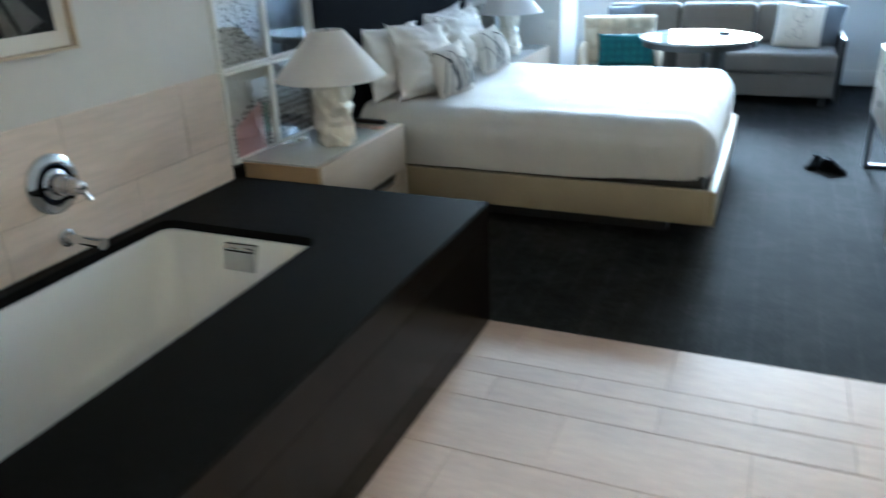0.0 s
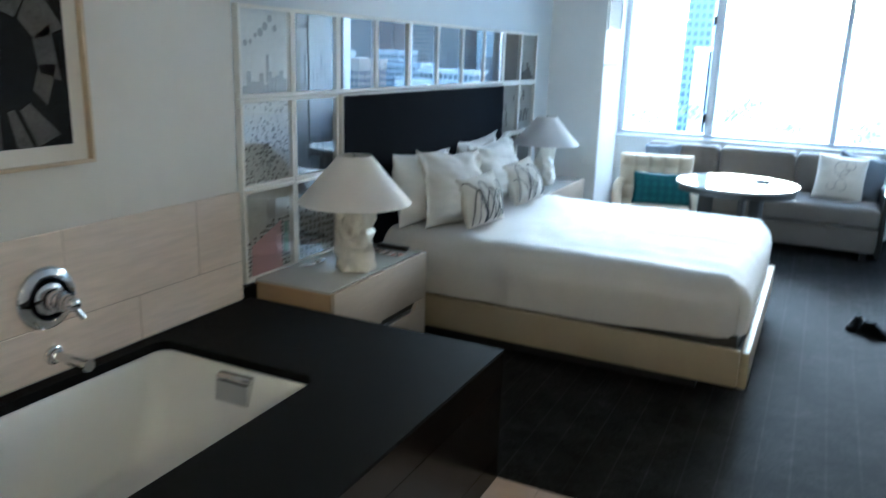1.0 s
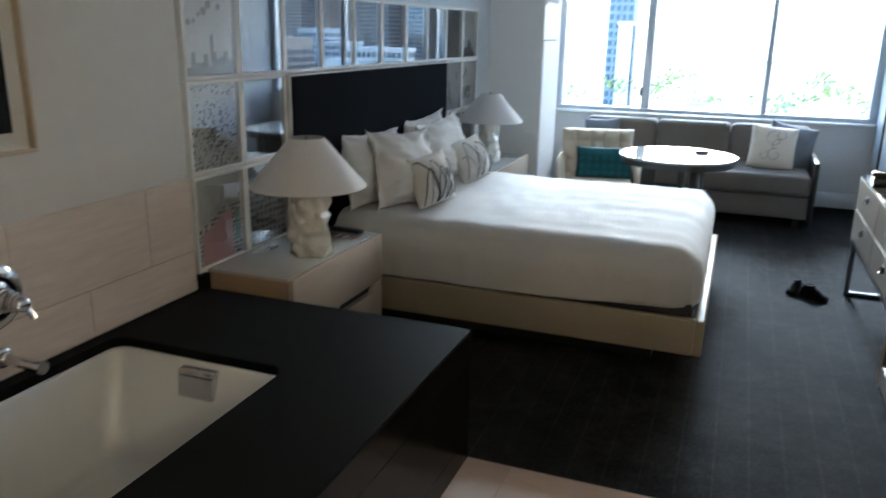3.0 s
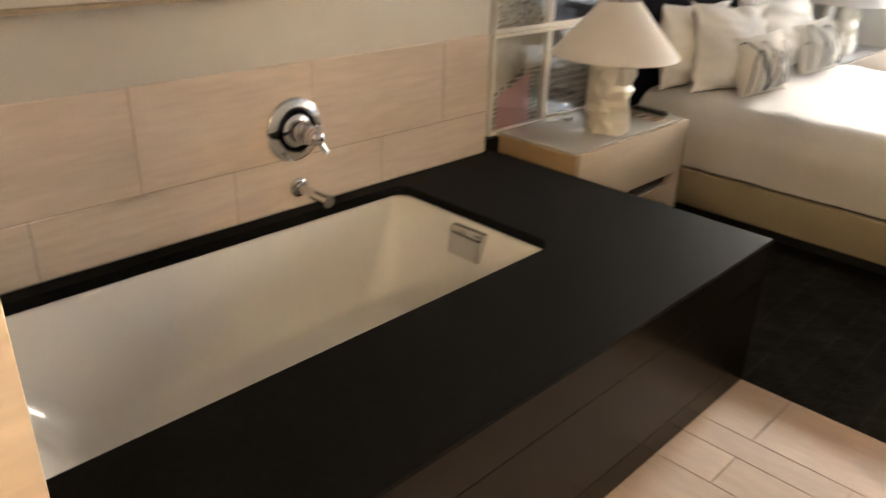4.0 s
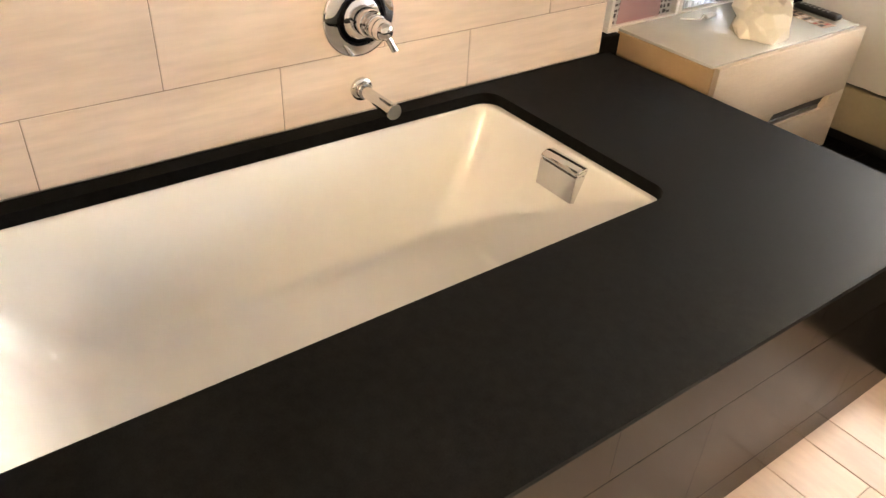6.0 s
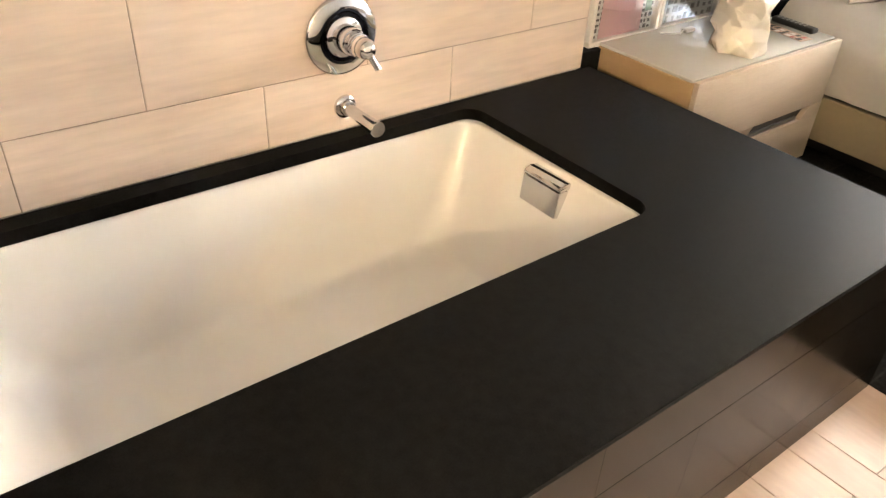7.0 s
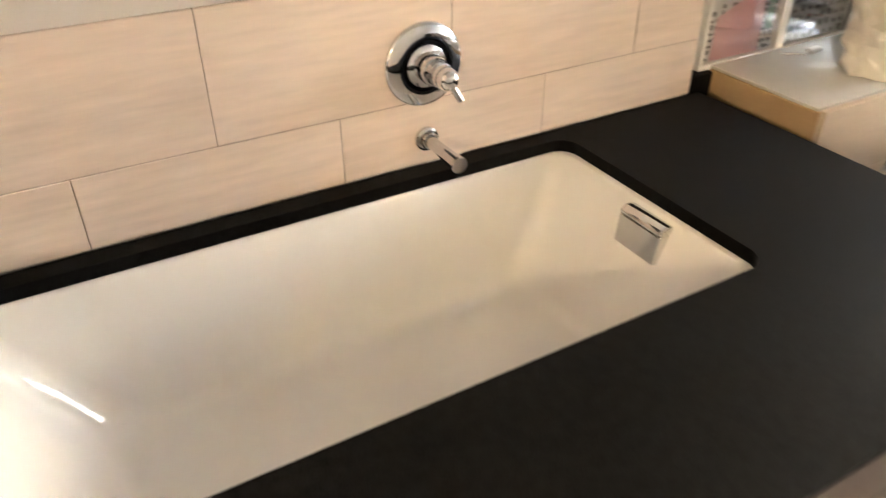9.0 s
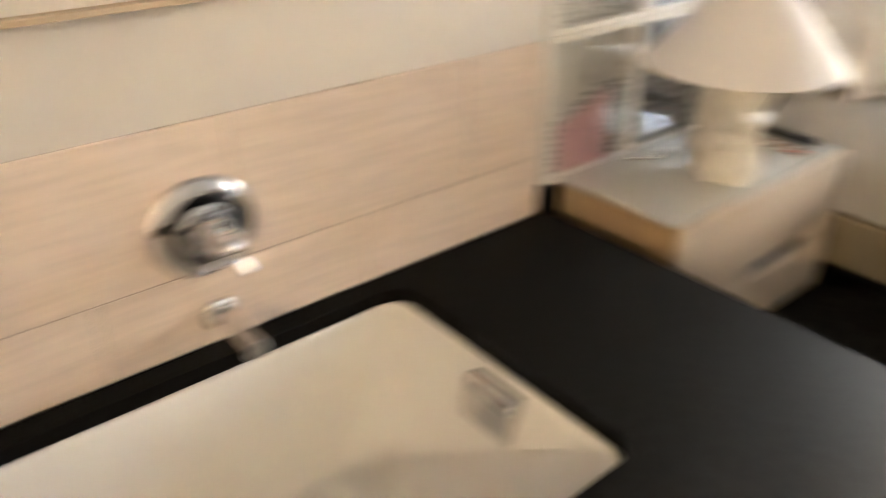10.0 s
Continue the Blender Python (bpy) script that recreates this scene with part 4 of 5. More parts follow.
scroll_print(sofa_pillow(0.42, 2.42, 5.03, 0.47, 24, 8, CREAM_PIL, "cream pillow with taupe scroll drawing on the sofa", 21, 6))
sofa_pillow(0.43, 2.56, 5.19, 0.465, 22, 10, BLUE_FABRIC, "slate blue pillow leaning on the sofa back", 22, 12)
sofa_pillow(0.37, 0.82, 5.24, 0.47, 18, -6, BLUE_FABRIC, "slate blue pillow on the sofa behind the armchair", 23, -4)


def armchair():
    """A low tufted chair with a curved buttoned back."""
    c = thing("armchair", (0.98, 4.23, 0), "cream tufted armchair by the round table", "armchair", turn=14)
    part("seat", box(-0.30, -0.30, 0.22, 0.30, 0.24, 0.42, 0.06, 4), CREAM_FABRIC, c)
    bm = bmesh.new()
    nu, nv = 60, 40
    grid = {}
    for side in (0, 1):
        for i in range(nu + 1):
            for j in range(nv + 1):
                u, v = 2 * i / nu - 1, j / nv
                px, pz = u * 0.325, 0.36 + v * 0.45
                tuft = (abs(math.sin(math.pi * (u + 1) * 2.5)) * abs(math.sin(math.pi * v * 2.6))) ** 0.4
                edge = (max(0.0, 1 - abs(u) ** 8) * max(0.0, 1 - abs(2 * v - 1) ** 10)) ** 0.5
                y = 0.24 + (-(0.045 + 0.05 * tuft) * edge if side == 0 else 0.055 * edge) + 0.06 * v
                grid[side, i, j] = bm.verts.new((px * (0.94 + 0.06 * v), y, pz))
    for side in (0, 1):
        for i in range(nu):
            for j in range(nv):
                bm.faces.new([grid[side, i, j], grid[side, i + 1, j], grid[side, i + 1, j + 1], grid[side, i, j + 1]])
    bmesh.ops.remove_doubles(bm, verts=bm.verts, dist=0.001)
    part("backrest", bm, CREAM_FABRIC, c, "buttoned cream backrest", smooth=180)
    for sx in (-1, 1):
        part("armrest", tube([(sx * 0.31, 0.22, 0.55), (sx * 0.335, 0.08, 0.53), (sx * 0.34, -0.1, 0.48), (sx * 0.335, -0.24, 0.42), (sx * 0.32, -0.29, 0.32), (sx * 0.31, -0.29, 0.25)], 0.045, 14), CREAM_FABRIC, c, smooth=180)
        for sy in (-0.24, 0.2):
            part("leg", lathe([(0, 0), (0.013, 0), (0.022, 0.23), (0, 0.23)], 12, place=(sx * 0.25, sy, 0)), WALNUT, c)


armchair()
tp = thing("chair_pillow", (1.03, 4.20, 0.425), "teal patterned pillow on the armchair", "pillow")
tp.matrix_world = pose(1.04, 4.17, 0.415, -14, 0, 14)
teal_body = part("cushion", cushion(0.50, 0.28, 0.13, 18, seed=31), TEAL_FABRIC, tp, smooth=180)


def lozenges():
    bm = bmesh.new()
    for i in range(7):
        for j in range(4):
            px, pz = -0.2 + 0.066 * i, 0.045 + 0.062 * j
            u, v = 2 * px / 0.5, 2 * pz / 0.28 - 1
            puff = (max(0.0, 1 - abs(u) ** 2.4) * max(0.0, 1 - abs(v) ** 2.4)) ** 0.7
            y = -0.065 * puff * 1.15 - 0.003
            for s0, s1 in ((0.026, 0.02), (0.012, 0.007)):
                o = [(s0, 0), (0, s0), (-s0, 0), (0, -s0)]
                q = [(s1, 0), (0, s1), (-s1, 0), (0, -s1)]
                ov = [bm.verts.new((px + a, y, pz + b)) for a, b in o]
                qv = [bm.verts.new((px + a, y, pz + b)) for a, b in q]
                for k in range(4):
                    bm.faces.new([ov[k], ov[(k + 1) % 4], qv[(k + 1) % 4], qv[k]])
    return bm


part("lozenge_print", lozenges(), mat("teal_light", (0.045, 0.20, 0.21), 0.8), teal_body, smooth=0)


def round_table():
    t = thing("round_table", (1.685, 3.69, 0), "round white-topped table on dark legs before the sofa", "table")
    part("tabletop", lathe([(0, 0.715), (0.425, 0.715), (0.45, 0.722), (0.455, 0.735), (0.451, 0.742), (0, 0.742)], 72), TABLE_TOP, t, "glossy white glass top")
    part("top_rim", lathe([(0.40, 0.714), (0.40, 0.675), (0.43, 0.675), (0.43, 0.714)], 64), DARK_SIDE, t)
    for a in (80, 200, 320):
        ca, sa = math.cos(radians(a)), math.sin(radians(a))
        leg = part("leg", box(-0.055, -0.02, 0, 0.055, 0.02, 0.70, 0.008, 2), DARK_SIDE, t)
        leg.matrix_local = pose(0.22 * ca, 0.22 * sa, 0, 0, 0, a)
    part("stretcher", lathe([(0, 0.10), (0.28, 0.10), (0.29, 0.115), (0.28, 0.13), (0, 0.13)], 40), DARK_SIDE, t)
    n = thing("notepad", (1.63, 3.72, 0.743), "thin dark notepad on the round table", "notepad", turn=20)
    part("paper", box(-0.13, -0.02, 0, 0.13, 0.02, 0.004), INK, n)
    d = thing("coaster_box", (1.86, 3.86, 0.743), "small dark box on the round table", "box", turn=8)
    part("box_body", box(-0.05, -0.035, 0, 0.05, 0.035, 0.02, 0.003), DARK_SIDE, d)


round_table()


def pendant():
    p = thing("pendant_lamp", (1.92, 3.7, 2.19), "wide white pendant shade hung over the table", "pendant lamp")
    part("shade", lathe([(0.06, 0.33), (0.37, 0.0), (0.368, -0.002), (0.058, 0.328), (0.06, 0.33)], 64), PENDANT, p, "white cone shade", smooth=60)
    # added disc; its emission stands in for sunlight glaring on the shade
    part("diffuser", lathe([(0, 0.004), (0.355, 0.004), (0.355, 0.010), (0, 0.010)], 64), mat("sun_glow_disc", (0.85, 0.84, 0.8), 0.6, emit=(1.0, 0.95, 0.85, 0.3)), p, "white disc with a glow standing in for sun on the shade")
    part("cap", lathe([(0, 0.36), (0.04, 0.355), (0.06, 0.33), (0.0, 0.325)], 24), WHITE_TRIM, p)
    part("cord", tube([(0, 0, 0.35), (0.3, 0.25, 0.62), (0.62, 0.55, 0.34), (0.9, 0.9, 0.16), (1.40, 1.5, -0.02)], 0.004, 6), BLACK, p)
    r = thing("wall_rod", (3.33, 5.22, 0), "black vertical lamp rod by the window", "lamp rod")
    part("rod", tube([(0, 0, 0.3), (0, 0, 2.18)], 0.012, 10), BLACK, r)
    part("knob", lathe([(0, -0.03), (0.02, -0.025), (0.028, 0), (0.02, 0.025), (0, 0.03)], 16, place=(-0.01, 0, 2.17)), BLACK, r)
    for z in (0.45, 1.9):
        part("bracket", box(0.0, -0.012, z, 0.03, 0.012, z + 0.03), BLACK, r)


pendant()

# ---- dresser side ----
def dresser():
    d = thing("dresser", (0, 0, 0), "taupe four-drawer dresser on a steel frame", "dresser")
    x0, x1, y0, y1, z0, z1 = 2.88, 3.335, 1.31, 2.90, 0.395, 0.81
    part("carcass", box(x0 + 0.02, y0, z0, x1, y1, z1 - 0.012, 0.003, 1), DRAWER, d)
    part("glass_top", box(x0, y0, z1 - 0.0115, x1, y1, z1, 0.002, 1), SMOKED, d, "glossy dark glass top")
    mid = (y0 + y1) / 2
    for a, b in ((y0 + 0.004, mid - 0.003), (mid + 0.003, y1 - 0.004)):
        for c, e in ((z0 + 0.004, 0.585), (0.591, z1 - 0.016)):
            f = part("drawer_front", box(x0, a, c, x0 + 0.0195, b, e, 0.002, 1), DRAWER, d)
            ky, kz = a + (b - a) * 0.5, c + (e - c) * 0.62
            part("knob_plate", lathe([(0, 0.004), (0.024, 0.004), (0.026, 0.0)], 24, place=(x0, ky, kz), turn=pose(0, 0, 0, 0, -90, 0)), BLACK, f)
            part("pull", tube([(x0 - 0.005, ky - 0.014, kz + 0.012), (x0 - 0.012, ky - 0.016, kz - 0.006), (x0 - 0.014, ky - 0.010, kz - 0.022), (x0 - 0.014, ky + 0.010, kz - 0.022), (x0 - 0.012, ky + 0.016, kz - 0.006), (x0 - 0.005, ky + 0.014, kz + 0.012)], 0.0035, 8), STEEL, f, "small steel drop pull")
    for y in (y1 - 0.03, y0 + 0.06):
        part("leg_frame", box(x0 + 0.01, y, 0.0, x0 + 0.04, y + 0.03, z0 - 0.001, 0.002, 1), STEEL, d)
        part("leg_frame", box(x1 - 0.04, y, 0.0, x1 - 0.01, y + 0.03, z0 - 0.001, 0.002, 1), STEEL, d)
        part("foot_bar", box(x0 + 0.041, y, 0.0, x1 - 0.041, y + 0.03, 0.025, 0.002, 1), STEEL, d)
    part("front_rail", box(x0 + 0.002, y0, z0 - 0.022, x0 + 0.009, y1, z0 - 0.001), STEEL, d)


dresser()


def minibar():
    m = thing("minibar_cabinet", (0, 0, 0), "tall cabinet with glass door and open niche", "cabinet")
    x0, x1, y0, y1, z1 = 2.88, 3.335, 0.62, 1.29, 0.88
    part("top", box(x0 - 0.004, y0 - 0.004, z1 - 0.018, x1, y1 + 0.002, z1, 0.002, 1), WALNUT, m, "polished dark wood top")
    part("side_panel", box(x0, y0, 0.07, x1, y0 + 0.02, z1 - 0.019, 0.001, 1), DARK_SIDE, m, "black side panel")
    part("side_panel", box(x0, y1 - 0.02, 0.07, x1, y1, z1 - 0.019, 0.001, 1), DRAWER, m)
    part("back_panel", box(x1 - 0.02, y0 + 0.021, 0.07, x1, y1 - 0.021, z1 - 0.019), DARK_SIDE, m)
    part("shelf", box(x0 + 0.004, y0 + 0.021, 0.74, x1 - 0.021, y1 - 0.021, 0.757), WALNUT, m)
    part("floor_panel", box(x0 + 0.004, y0 + 0.021, 0.07, x1 - 0.021, y1 - 0.021, 0.09), DARK_SIDE, m)
    part("fixed_panel", box(x0 - 0.018, y0 + 0.004, 0.645, x0 - 0.001, y1 - 0.004, 0.737, 0.002, 1), DRAWER, m)
    door = part("door", box(x0 - 0.018, y0 + 0.004, 0.075, x0 - 0.001, y0 + 0.055, 0.640, 0.002, 1), DRAWER, m)
    part("door_stile", box(x0 - 0.018, y1 - 0.055, 0.075, x0 - 0.001, y1 - 0.004, 0.640, 0.002, 1), mat("oak_edge", (0.24, 0.15, 0.08), 0.45, var=0.2, scale=5, stretch=(8, 8, 1)), door, "brown wood door stile")
    part("door_rail", box(x0 - 0.018, y0 + 0.056, 0.075, x0 - 0.001, y1 - 0.056, 0.16, 0.002, 1), DRAWER, door)
    part("door_rail", box(x0 - 0.018, y0 + 0.056, 0.55, x0 - 0.001, y1 - 0.056, 0.640, 0.002, 1), DRAWER, door)
    part("door_bead", box(x0 - 0.017, y0 + 0.056, 0.1605, x0 - 0.004, y1 - 0.056, 0.172), STEEL, door, "bright metal bead under the glass")
    part("door_glass", box(x0 - 0.012, y0 + 0.056, 0.1725, x0 - 0.007, y1 - 0.056, 0.549), SMOKED, door, "dark reflective glass")
    part("knob", lathe([(0, 0.03), (0.014, 0.027), (0.018, 0.018), (0.008, 0.0)], 20, place=(x0 - 0.018, y1 - 0.04, 0.60), turn=pose(0, 0, 0, 0, -90, 0)), BLACK, door)
    for y in (y0 + 0.03, y1 - 0.07):
        for x in (x0 + 0.02, x1 - 0.06):
            part("foot", box(x, y, 0.0, x + 0.04, y + 0.04, 0.0695), BLACK, m)
    g = thing("tumbler", (2.98, 0.82, 0.758), "dark glass in the cabinet niche", "glass")
    part("cup", lathe([(0, 0), (0.03, 0), (0.034, 0.075), (0.031, 0.075), (0.027, 0.006), (0, 0.006)], 24), mat("dark_glass", (0.02, 0.02, 0.025), 0.05, spec=0.8), g)


minibar()


def desk_lamp():
    l = thing("desk_lamp", (3.195, 2.65, 0.811), "black reading lamp with lit cone head on the dresser", "lamp")
    part("base", lathe([(0, 0), (0.10, 0), (0.102, 0.004), (0.102, 0.034), (0.098, 0.038), (0, 0.038)], 48), BLACK, l)
    part("stem", tube([(0.01, -0.03, 0.03), (0.02, -0.028, 0.25), (0.035, -0.015, 0.41)], 0.007, 10), BLACK, l)
    tilt = pose(-0.065, -0.08, 0.305, -45, 31, 0)
    head = part("head", lathe([(0.0, 0.245), (0.026, 0.245), (0.027, 0.24), (0.017, 0.20), (0.024, 0.14), (0.067, -0.03), (0.065, -0.03), (0.021, 0.137), (0.0, 0.137)], 40), BLACK, l, "black cone head")
    head.matrix_local = tilt
    bulb = part("bulb", lathe([(0, -0.02), (0.036, -0.015), (0.042, 0.0), (0.018, 0.08), (0, 0.08)], 24), mat("lamp_glow", (1, 0.8, 0.5), 0.5, emit=(1.0, 0.62, 0.25, 14.0)), l, "glowing warm bulb")
    bulb.matrix_local = tilt
    t = thing("catchall_box", (2.982, 2.54, 0.811), "glossy black lidded box on the dresser", "box", turn=84)
    part("tray", box(-0.05, -0.088, 0, 0.05, 0.088, 0.047, 0.012, 4), SMOKED, t)
    part("lid", box(-0.056, -0.096, 0.0475, 0.056, 0.096, 0.078, 0.012, 4), mat("dark_lacquered_wood", (0.035, 0.02, 0.014), 0.15, var=0.3, scale=8), t, "dark lacquered lid")


desk_lamp()


def wall_relief():
    """Staggered white slats in a tall panel on the wall."""
    r = thing("wall_relief", (RIGHT, 4.40, 0), "grey-white stacked-slat relief panel on the wall", "wall art")
    part("backing", box(-0.012, -0.60, 0.90, -0.001, 0.66, 2.9), RELIEF, r)
    rr = random.Random(3)
    z = 0.905
    while z < 2.86:
        h = 0.026 + 0.022 * rr.random()
        part("slat", box(-0.014 - 0.018 * rr.random(), -0.60 - 0.10 * rr.random() ** 2, z, -0.0125, 0.66 + 0.04 * rr.random(), z + h - 0.005, 0.003, 1), RELIEF, r)
        z += h


wall_relief()


def shoes():
    """Low black slip-on shoes: a tapering upper over a thin sole, with a padded collar round a dark opening."""
    leather, rubber = mat("black_leather", (0.005, 0.005, 0.006), 0.75, var=0.2, spec=0.1), mat("black_rubber", (0.006, 0.006, 0.006), 0.85, spec=0.1)
    shape = [(-0.130, 0.024, 0.050), (-0.126, 0.033, 0.072), (-0.105, 0.038, 0.092), (-0.070, 0.039, 0.096), (-0.035, 0.040, 0.095), (-0.005, 0.042, 0.092), (0.035, 0.046, 0.074), (0.075, 0.049, 0.054), (0.105, 0.045, 0.043), (0.125, 0.034, 0.034), (0.134, 0.020, 0.024)]
    for x, y, turn in ((2.585, 2.800, 160), (2.700, 2.715, -125)):
        s = thing("shoe", (x, y, 0), "black leather slip-on shoe resting on the carpet", "shoe", "pair of shoes on the carpet", turn)
        s.scale = (0.74, 0.68, 0.8)
        part("sole", loft([rounded_ring(-0.042, -0.132, 0.042, 0.132, 0.041, 0.001), rounded_ring(-0.047, -0.138, 0.047, 0.138, 0.046, 0.008), rounded_ring(-0.046, -0.137, 0.046, 0.137, 0.045, 0.017)]), rubber, s, smooth=180)
        rings = []
        for q, half, high in shape:
            ring = []
            for k in range(17):
                a = math.pi * k / 16
                ring.append((half * math.copysign(abs(math.cos(a)) ** 0.7, math.cos(a)), q, 0.0175 + (high - 0.0175) * math.sin(a) ** 0.75))
            rings.append(ring)
        bm = loft(rings)
        bm.verts.ensure_lookup_table()
        bm.faces.new([bm.verts[k] for k in range(17)])
        part("upper", bm, leather, s, smooth=180)
        rim = [(0.027 * math.cos(2 * math.pi * k / 20), -0.062 + 0.052 * math.sin(2 * math.pi * k / 20), 0.093 + 0.006 * abs(math.sin(math.pi * k / 20))) for k in range(21)]
        part("collar", tube(rim, 0.0065, 8), leather, s, smooth=180)
        part("lining", lathe([(0, 0.0985), (0.024, 0.0975)], 20, turn=pose(0, -0.062, 0) @ Matrix.Diagonal((1, 2.0, 1, 1))), rubber, s)


shoes()


def vent():
    v = thing("wall_vent", (0.401, 4.58, 1.89), "white louvred air vent on the column", "vent")
    part("vent_frame", box(0.0, -0.25, 0.0, 0.012, -0.232, 0.46), WHITE_TRIM, v)
    part("vent_frame", box(0.0, 0.232, 0.0, 0.012, 0.25, 0.46), WHITE_TRIM, v)
    part("vent_frame", box(0.0, -0.231, 0.0, 0.012, 0.231, 0.016), WHITE_TRIM, v)
    part("backing", box(0.0, -0.231, 0.017, 0.002, 0.231, 0.46), BLACK, v)
    for k in range(18):
        sl = part("slat", box(-0.007, -0.231, -0.0025, 0.007, 0.231, 0.0025), WHITE_TRIM, v)
        sl.matrix_local = pose(0.009, 0, 0.026 + 0.0247 * k, 0, 30, 0)
    h = thing("panel_slot", (0.401, 4.55, 1.58), "dark slot in the white column cover", "slot")
    part("slot", box(0, -0.245, 0, 0.004, 0.26, 0.012), BLACK, h)
    part("panel_seam", box(0, -0.238, -1.40, 0.002, -0.234, -0.002), mat("grey_seam", (0.25, 0.26, 0.28), 0.7), h, "thin seam down the column cover")
    for x in (-0.02, 0.155):
        s = thing("wall_sensor", (x, 4.298, 2.385), "small dark square fitting high on the column", "sensor", "square fittings on the column")
        part("plate", box(-0.035, -0.02, 0, 0.035, 0.0, 0.13, 0.004, 2), BLACK, s)
    o = thing("wall_outlet", (0.33, 4.298, 0.70), "white wall plate behind the lamp", "outlet")
    part("plate", box(-0.055, -0.006, 0, 0.055, 0, 0.085, 0.003, 2), WHITE_TRIM, o)


vent()

# ceiling fitting for the added, unseen downlight
for dx, dy, dp in ADDED_DOWNLIGHTS:
    d = thing("downlight", (dx, dy, 2.94), "unseen ceiling downlight added to warm the carpet", "downlight")
    part("trim_ring", lathe([(0.055, 0.058), (0.055, 0.0), (0.075, 0.045), (0.078, 0.058)], 32), WHITE_TRIM, d)

# a bar of warm globes over the basin behind the entry, mirrored in the chrome and the tub
vanity = thing("vanity_light", (RIGHT, -3.75, 2.02), "chrome bar with four lit warm globes on the entry wall", "wall lamp")
part("back_plate", box(-0.02, -0.42, -0.05, -0.001, 0.42, 0.05, 0.006, 2), CHROME, vanity)
GLOW = mat("warm_globe", (0.9, 0.85, 0.75), 0.4, emit=(*WARM, 17.5))
for gx, gy, gz in GLOBES:
    at = (gx - RIGHT, gy + 3.75, 0)
    part("lamp_holder", lathe([(0.022, 0.0), (0.022, 0.04), (0.0, 0.04)], 20, place=(-0.0205, at[1], 0), turn=pose(0, 0, 0, 0, -90, 0)), CHROME, vanity)
    part("globe", lathe([(0, -0.045)] + [(0.045 * math.cos(radians(a)), 0.045 * math.sin(radians(a))) for a in range(-75, 76, 15)] + [(0, 0.045)], 24, place=at), GLOW, vanity, "lit warm glass globe")

tw = thing("rolled_towel", (0.970, -2.214, DZ + 0.0185), "small rolled white towel on the tub deck", "towel", turn=4)
tw.scale = (0.75, 0.75, 0.75)
bm = lathe([(0, -0.05), (0.012, -0.054), (0.020, -0.048), (0.0235, -0.035), (0.024, 0.0), (0.0235, 0.032), (0.020, 0.046), (0.011, 0.05), (0, 0.046)], 28, turn=pose(0, 0, 0, 0, 90, 0))
part("towel_roll", bm, mat("white_terry", (0.8, 0.77, 0.70), 0.95, var=0.06, scale=60, bump=0.6, bscale=300), tw, smooth=60)

# ---- the city outside ----
BRICK_A, BRICK_B, BRICK_C = mat("city_brick", (0.52, 0.43, 0.37), 0.9, var=0.15, scale=0.4), mat("city_stone", (0.88, 0.87, 0.84), 0.9, var=0.12, scale=0.3), mat("city_concrete", (0.64, 0.68, 0.72), 0.85, var=0.12, scale=0.3)
# wall and window colours paled so that distance haze is in the paint
HAZE_PALED, HAZE_PALED_GLASS = mat("haze_paled_stone", (0.90, 0.80, 0.68), 0.9, var=0.05, scale=0.3), mat("haze_paled_window", (0.70, 0.68, 0.66), 0.4, var=0.2, scale=0.5)
CITY_GLASS = mat("city_window", (0.10, 0.13, 0.16), 0.15, var=0.3, scale=0.5)


def tower(x, y, w, d, h, material, label, window_material):
    """A building with a parapet and a window strip set into every storey."""
    b = thing("apartment_building", (x, y, -25), label, "building", "city buildings")
    part("wall", box(-w / 2, -d / 2, 0, w / 2, d / 2, h), material, b, smooth=0)
    part("roof", box(-w / 2 - 0.4, -d / 2 - 0.4, h, w / 2 + 0.4, d / 2 + 0.4, h + 1.2), material, b, smooth=0)
    n = int(h / 3.1)
    bays = max(3, int(w / 2.1))
    mesh_row = bmesh.new()
    for k in range(bays):
        a = -w / 2 + (k + 0.2) * w / bays
        box(a, -d / 2 - 0.25, 0, a + 0.6 * w / bays, -d / 2 + 0.1, 1.9, bm=mesh_row)
    rows = max(3, int(d / 2.1))
    for k in range(rows):
        a = -d / 2 + (k + 0.2) * d / rows
        box(-w / 2 - 0.25, a, 0, -w / 2 + 0.1, a + 0.6 * d / rows, 1.9, bm=mesh_row)
    me = mesh_of("window", mesh_row, window_material, 0)
    for s in range(0, n):
        o = new("window", me)
        o.parent = b
        o.location = (0, 0, 0.8 + s * 3.1)
    return b


crng = random.Random(11)
# (x, y, width, depth, height, wall, glass, words)
SLATE, RUST = mat("slate_tower", (0.24, 0.29, 0.36), 0.7, var=0.15, scale=0.3), mat("rust_brick", (0.50, 0.40, 0.33), 0.9, var=0.15, scale=0.3)
CITY = [(-42, 300, 9, 12, 68, SLATE, CITY_GLASS, "slate blue glass"), (-40, 296, 5, 6, 30, HAZE_PALED, HAZE_PALED_GLASS, "haze-paled"), (-49, 330, 6, 8, 40, HAZE_PALED, HAZE_PALED_GLASS, "haze-paled"), (-14, 330, 9, 9, 34, HAZE_PALED, HAZE_PALED_GLASS, "haze-paled"), (19, 320, 6, 9, 35, HAZE_PALED, HAZE_PALED_GLASS, "haze-paled"), (-130, 330, 46, 34, 40, HAZE_PALED, HAZE_PALED_GLASS, "haze-paled")]
WALLS = ((BRICK_A, "red brick"), (BRICK_B, "pale stone"), (BRICK_C, "grey concrete"), (RUST, "rust brick"))
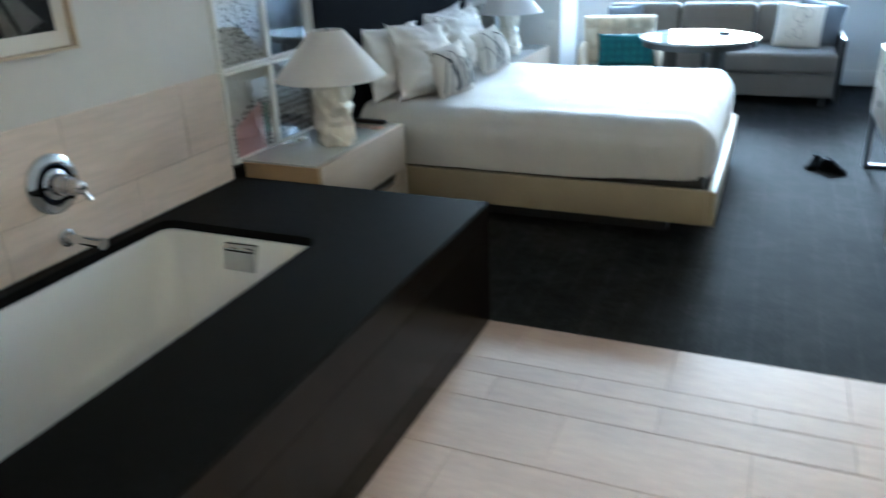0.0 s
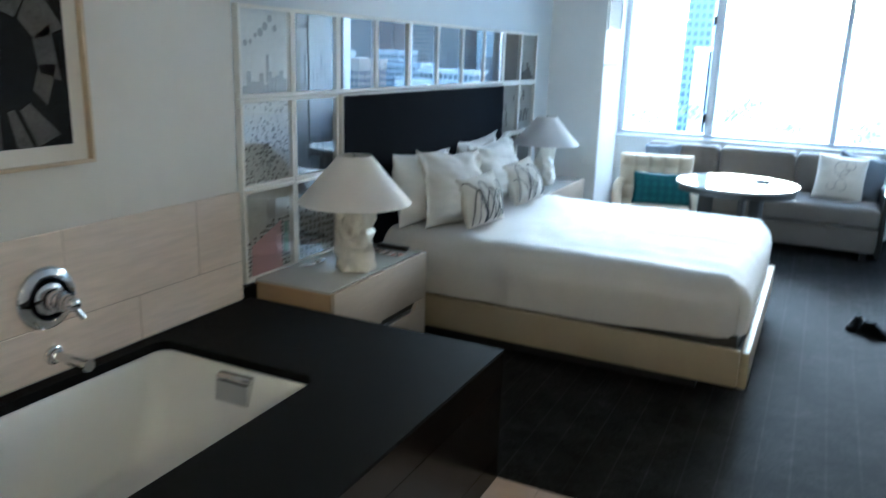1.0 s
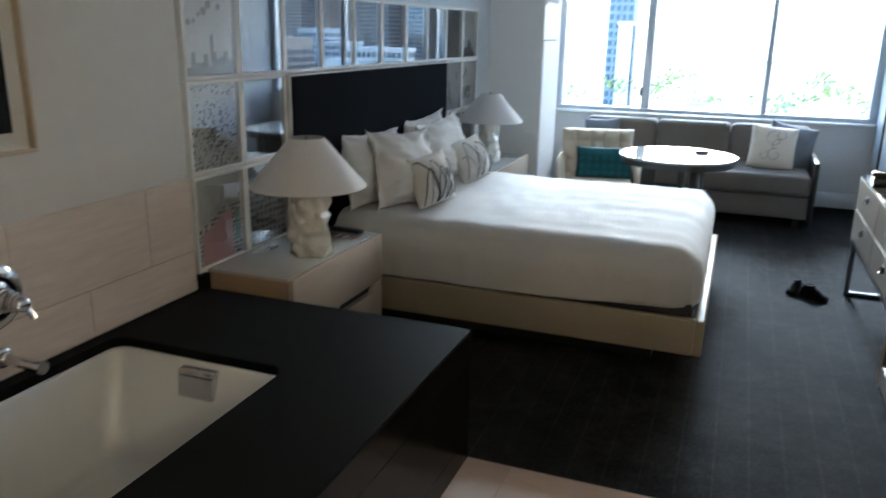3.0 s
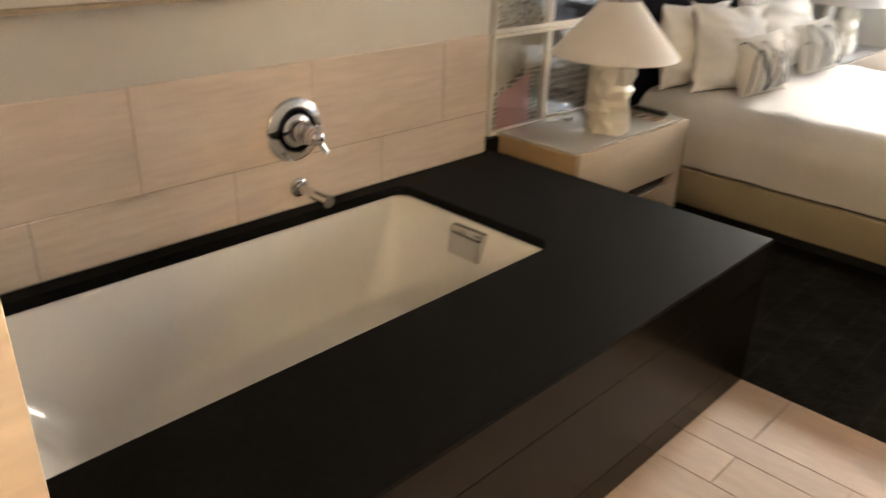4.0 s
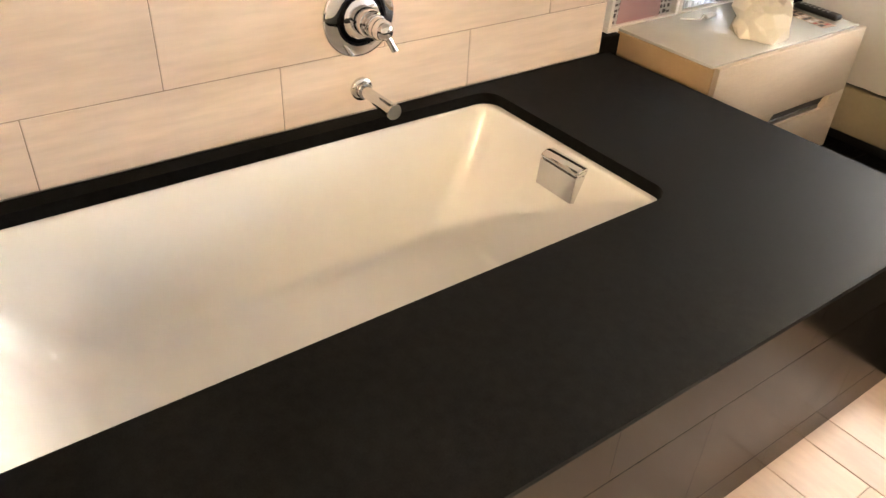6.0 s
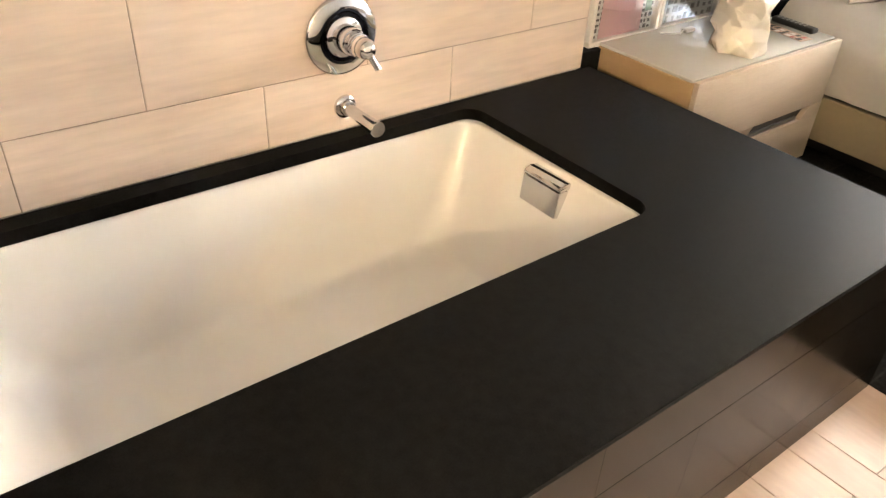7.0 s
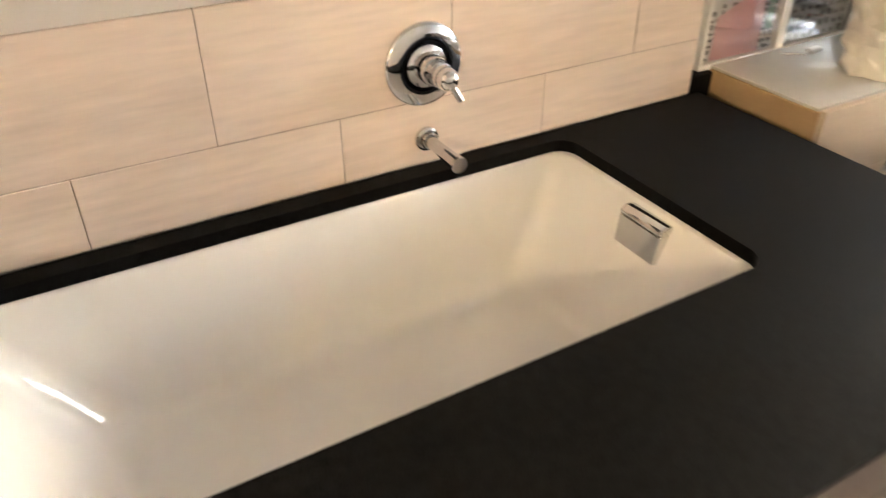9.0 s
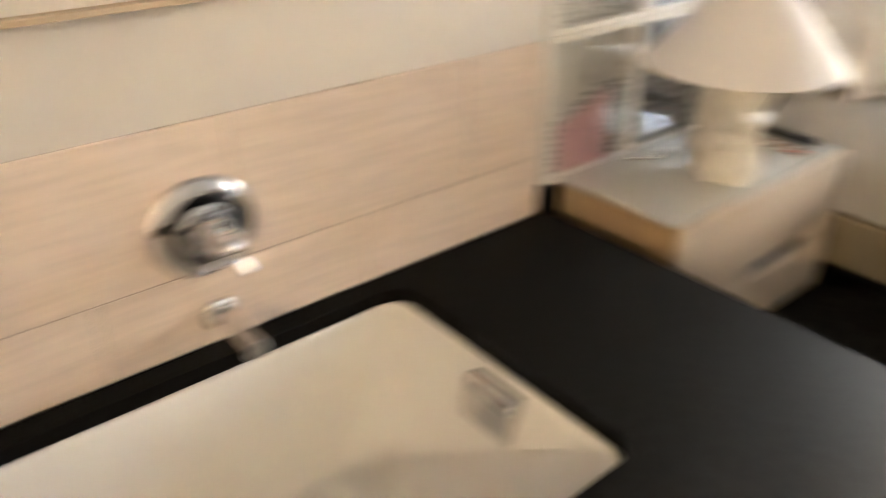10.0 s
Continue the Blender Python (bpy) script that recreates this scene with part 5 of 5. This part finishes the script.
for _ in range(16):
    far_y = crng.uniform(520, 900)
    m, words = WALLS[crng.randrange(4)]
    CITY.append((far_y * crng.uniform(0.30, 0.78), far_y, crng.uniform(22, 46), crng.uniform(22, 40), crng.uniform(55, 150), m, CITY_GLASS, words))
for _ in range(34):
    low_y = crng.uniform(260, 560)
    m, words = WALLS[crng.choice((0, 1, 1, 1, 2, 3))]
    CITY.append((low_y * crng.uniform(0.30, 0.85), low_y, crng.uniform(12, 24), crng.uniform(12, 24), crng.uniform(10, 26), m, CITY_GLASS, words))
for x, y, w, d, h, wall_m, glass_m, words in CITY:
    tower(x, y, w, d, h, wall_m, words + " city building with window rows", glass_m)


def tree_tops():
    """Street trees far below: many small leaf clumps."""
    bm = bmesh.new()
    for cx, cz, wide, n in ((-42, -16, 3.0, 40), (-21, -12.5, 2.4, 34), (-25, -16, 2.6, 44), (-29, -19, 2.4, 30), (-6, -20, 2.0, 20), (14, -21, 3.2, 40), (27, -11.5, 2.2, 30), (30.5, -15.5, 2.4, 44), (24, -19, 2.6, 30), (36, -17, 2.0, 20), (-60, -19, 3.5, 40), (44, -20, 3.0, 30)):
        for _ in range(n):
            q = Vector((cx + crng.gauss(0, wide), 292 + crng.gauss(0, 3), cz + crng.gauss(0, 1.5)))
            m = Matrix.Translation(q) @ Euler((crng.random() * 6, crng.random() * 6, 0)).to_matrix().to_4x4() @ Matrix.Diagonal((1, 0.7, 0.5, 1))
            bmesh.ops.create_icosphere(bm, subdivisions=1, radius=crng.uniform(0.4, 1.1), matrix=m)
    return bm


# added horizon sheet: its emission stands in for sunlit haze
HAZE_GLOW = bpy.data.materials.new("haze_glow")
HAZE_GLOW.use_nodes = True
hb = HAZE_GLOW.node_tree.nodes["Principled BSDF"]
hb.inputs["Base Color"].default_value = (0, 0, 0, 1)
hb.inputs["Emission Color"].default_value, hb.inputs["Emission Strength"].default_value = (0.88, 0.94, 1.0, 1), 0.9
structure("backdrop", box(-2200, 1000, -24.9, 2200, 1004, 45), HAZE_GLOW, "added glowing sheet standing in for bright haze beyond the city", "backdrop")
trees = part("street_trees", tree_tops(), mat("foliage", (0.36, 0.40, 0.15), 0.8, var=0.4, scale=0.6), smooth=0)
tagged(trees, "green street trees far below the window", "trees", kind="stuff")

# ---- tiles ----
floor_ob = bpy.data.objects["floor"]
west = bpy.data.objects["wall_west"]


def tile(parent, mesh, place):
    ob = new("tile", mesh)
    ob.parent = parent
    ob.location = place
    return ob


def tile_mesh(w, h, thick, axis, material, cache={}):
    key = (round(w, 4), round(h, 4), axis, material.name)
    if key not in cache:
        if axis == "x":
            bm = box(-thick, 0, 0, 0, w, h, 0.0012, 1)
        else:
            bm = box(0, 0, -thick, w, h, 0, 0.0012, 1)
        cache[key] = mesh_of("tile", bm, material, 0)
    return cache[key]


G = 0.0024
# wall tiles: a full course over a cut course
for z0, z1, first in ((DZ + 0.003, 0.7315, -0.628), (0.734, 1.043, -0.314)):
    edges = [-0.052, first]
    while edges[-1] > -2.24:
        edges.append(edges[-1] - 0.613)
    for a, b in zip(edges, edges[1:]):
        lo, hi = max(b, -2.24) + G / 2, a - G / 2
        if hi - lo > 0.01:
            tile(west, tile_mesh(hi - lo, z1 - z0, 0.0095, "x", TILE), (0.0, lo, z0))
grout = structure("wall_grout", box(-0.0119, -2.243, DZ + 0.0005, -0.0022, -0.054, 1.0425), GROUT, "thin brown grout between the wall tiles", "grout")
# partition tiles on its tub side and on its end
for z0 in [0.90 + 0.308 * k for k in range(7)]:
    h = min(0.305, TOP - 0.005 - z0)
    for a, b in ((0.002, 0.63), (0.633, 1.2685)):
        t = tile(partition, tile_mesh(b - a, h, 0.0095, "x", TILE), (0, 0, 0))
        t.matrix_local = pose(b, -2.230, z0, 0, 0, 90)
    tile(partition, tile_mesh(0.2095, h, 0.0095, "x", TILE), (1.28, -2.44, z0))
# floor tiles: courses of four widths, half-lapped
y, k = 0.0, 0
while y > -4.28:
    hgt = (0.305, 0.113, 0.165, 0.305)[k % 4]
    x = 1.416 - 0.61 * 3 + (0.305 if k % 2 else 0.0)
    lo_y = max(y - hgt, -4.3)
    while x < RIGHT:
        a, b = max(x, 0.0), min(x + 0.61, RIGHT)
        if b - a > 0.02 and not (b <= DX - 0.02 and y > -2.9):
            tile(floor_ob, tile_mesh(b - a - G, y - lo_y - G, 0.006, "z", FLOOR_TILE), (a + G / 2, lo_y + G / 2, 0.0))
        x += 0.61
    y -= hgt
    k += 1
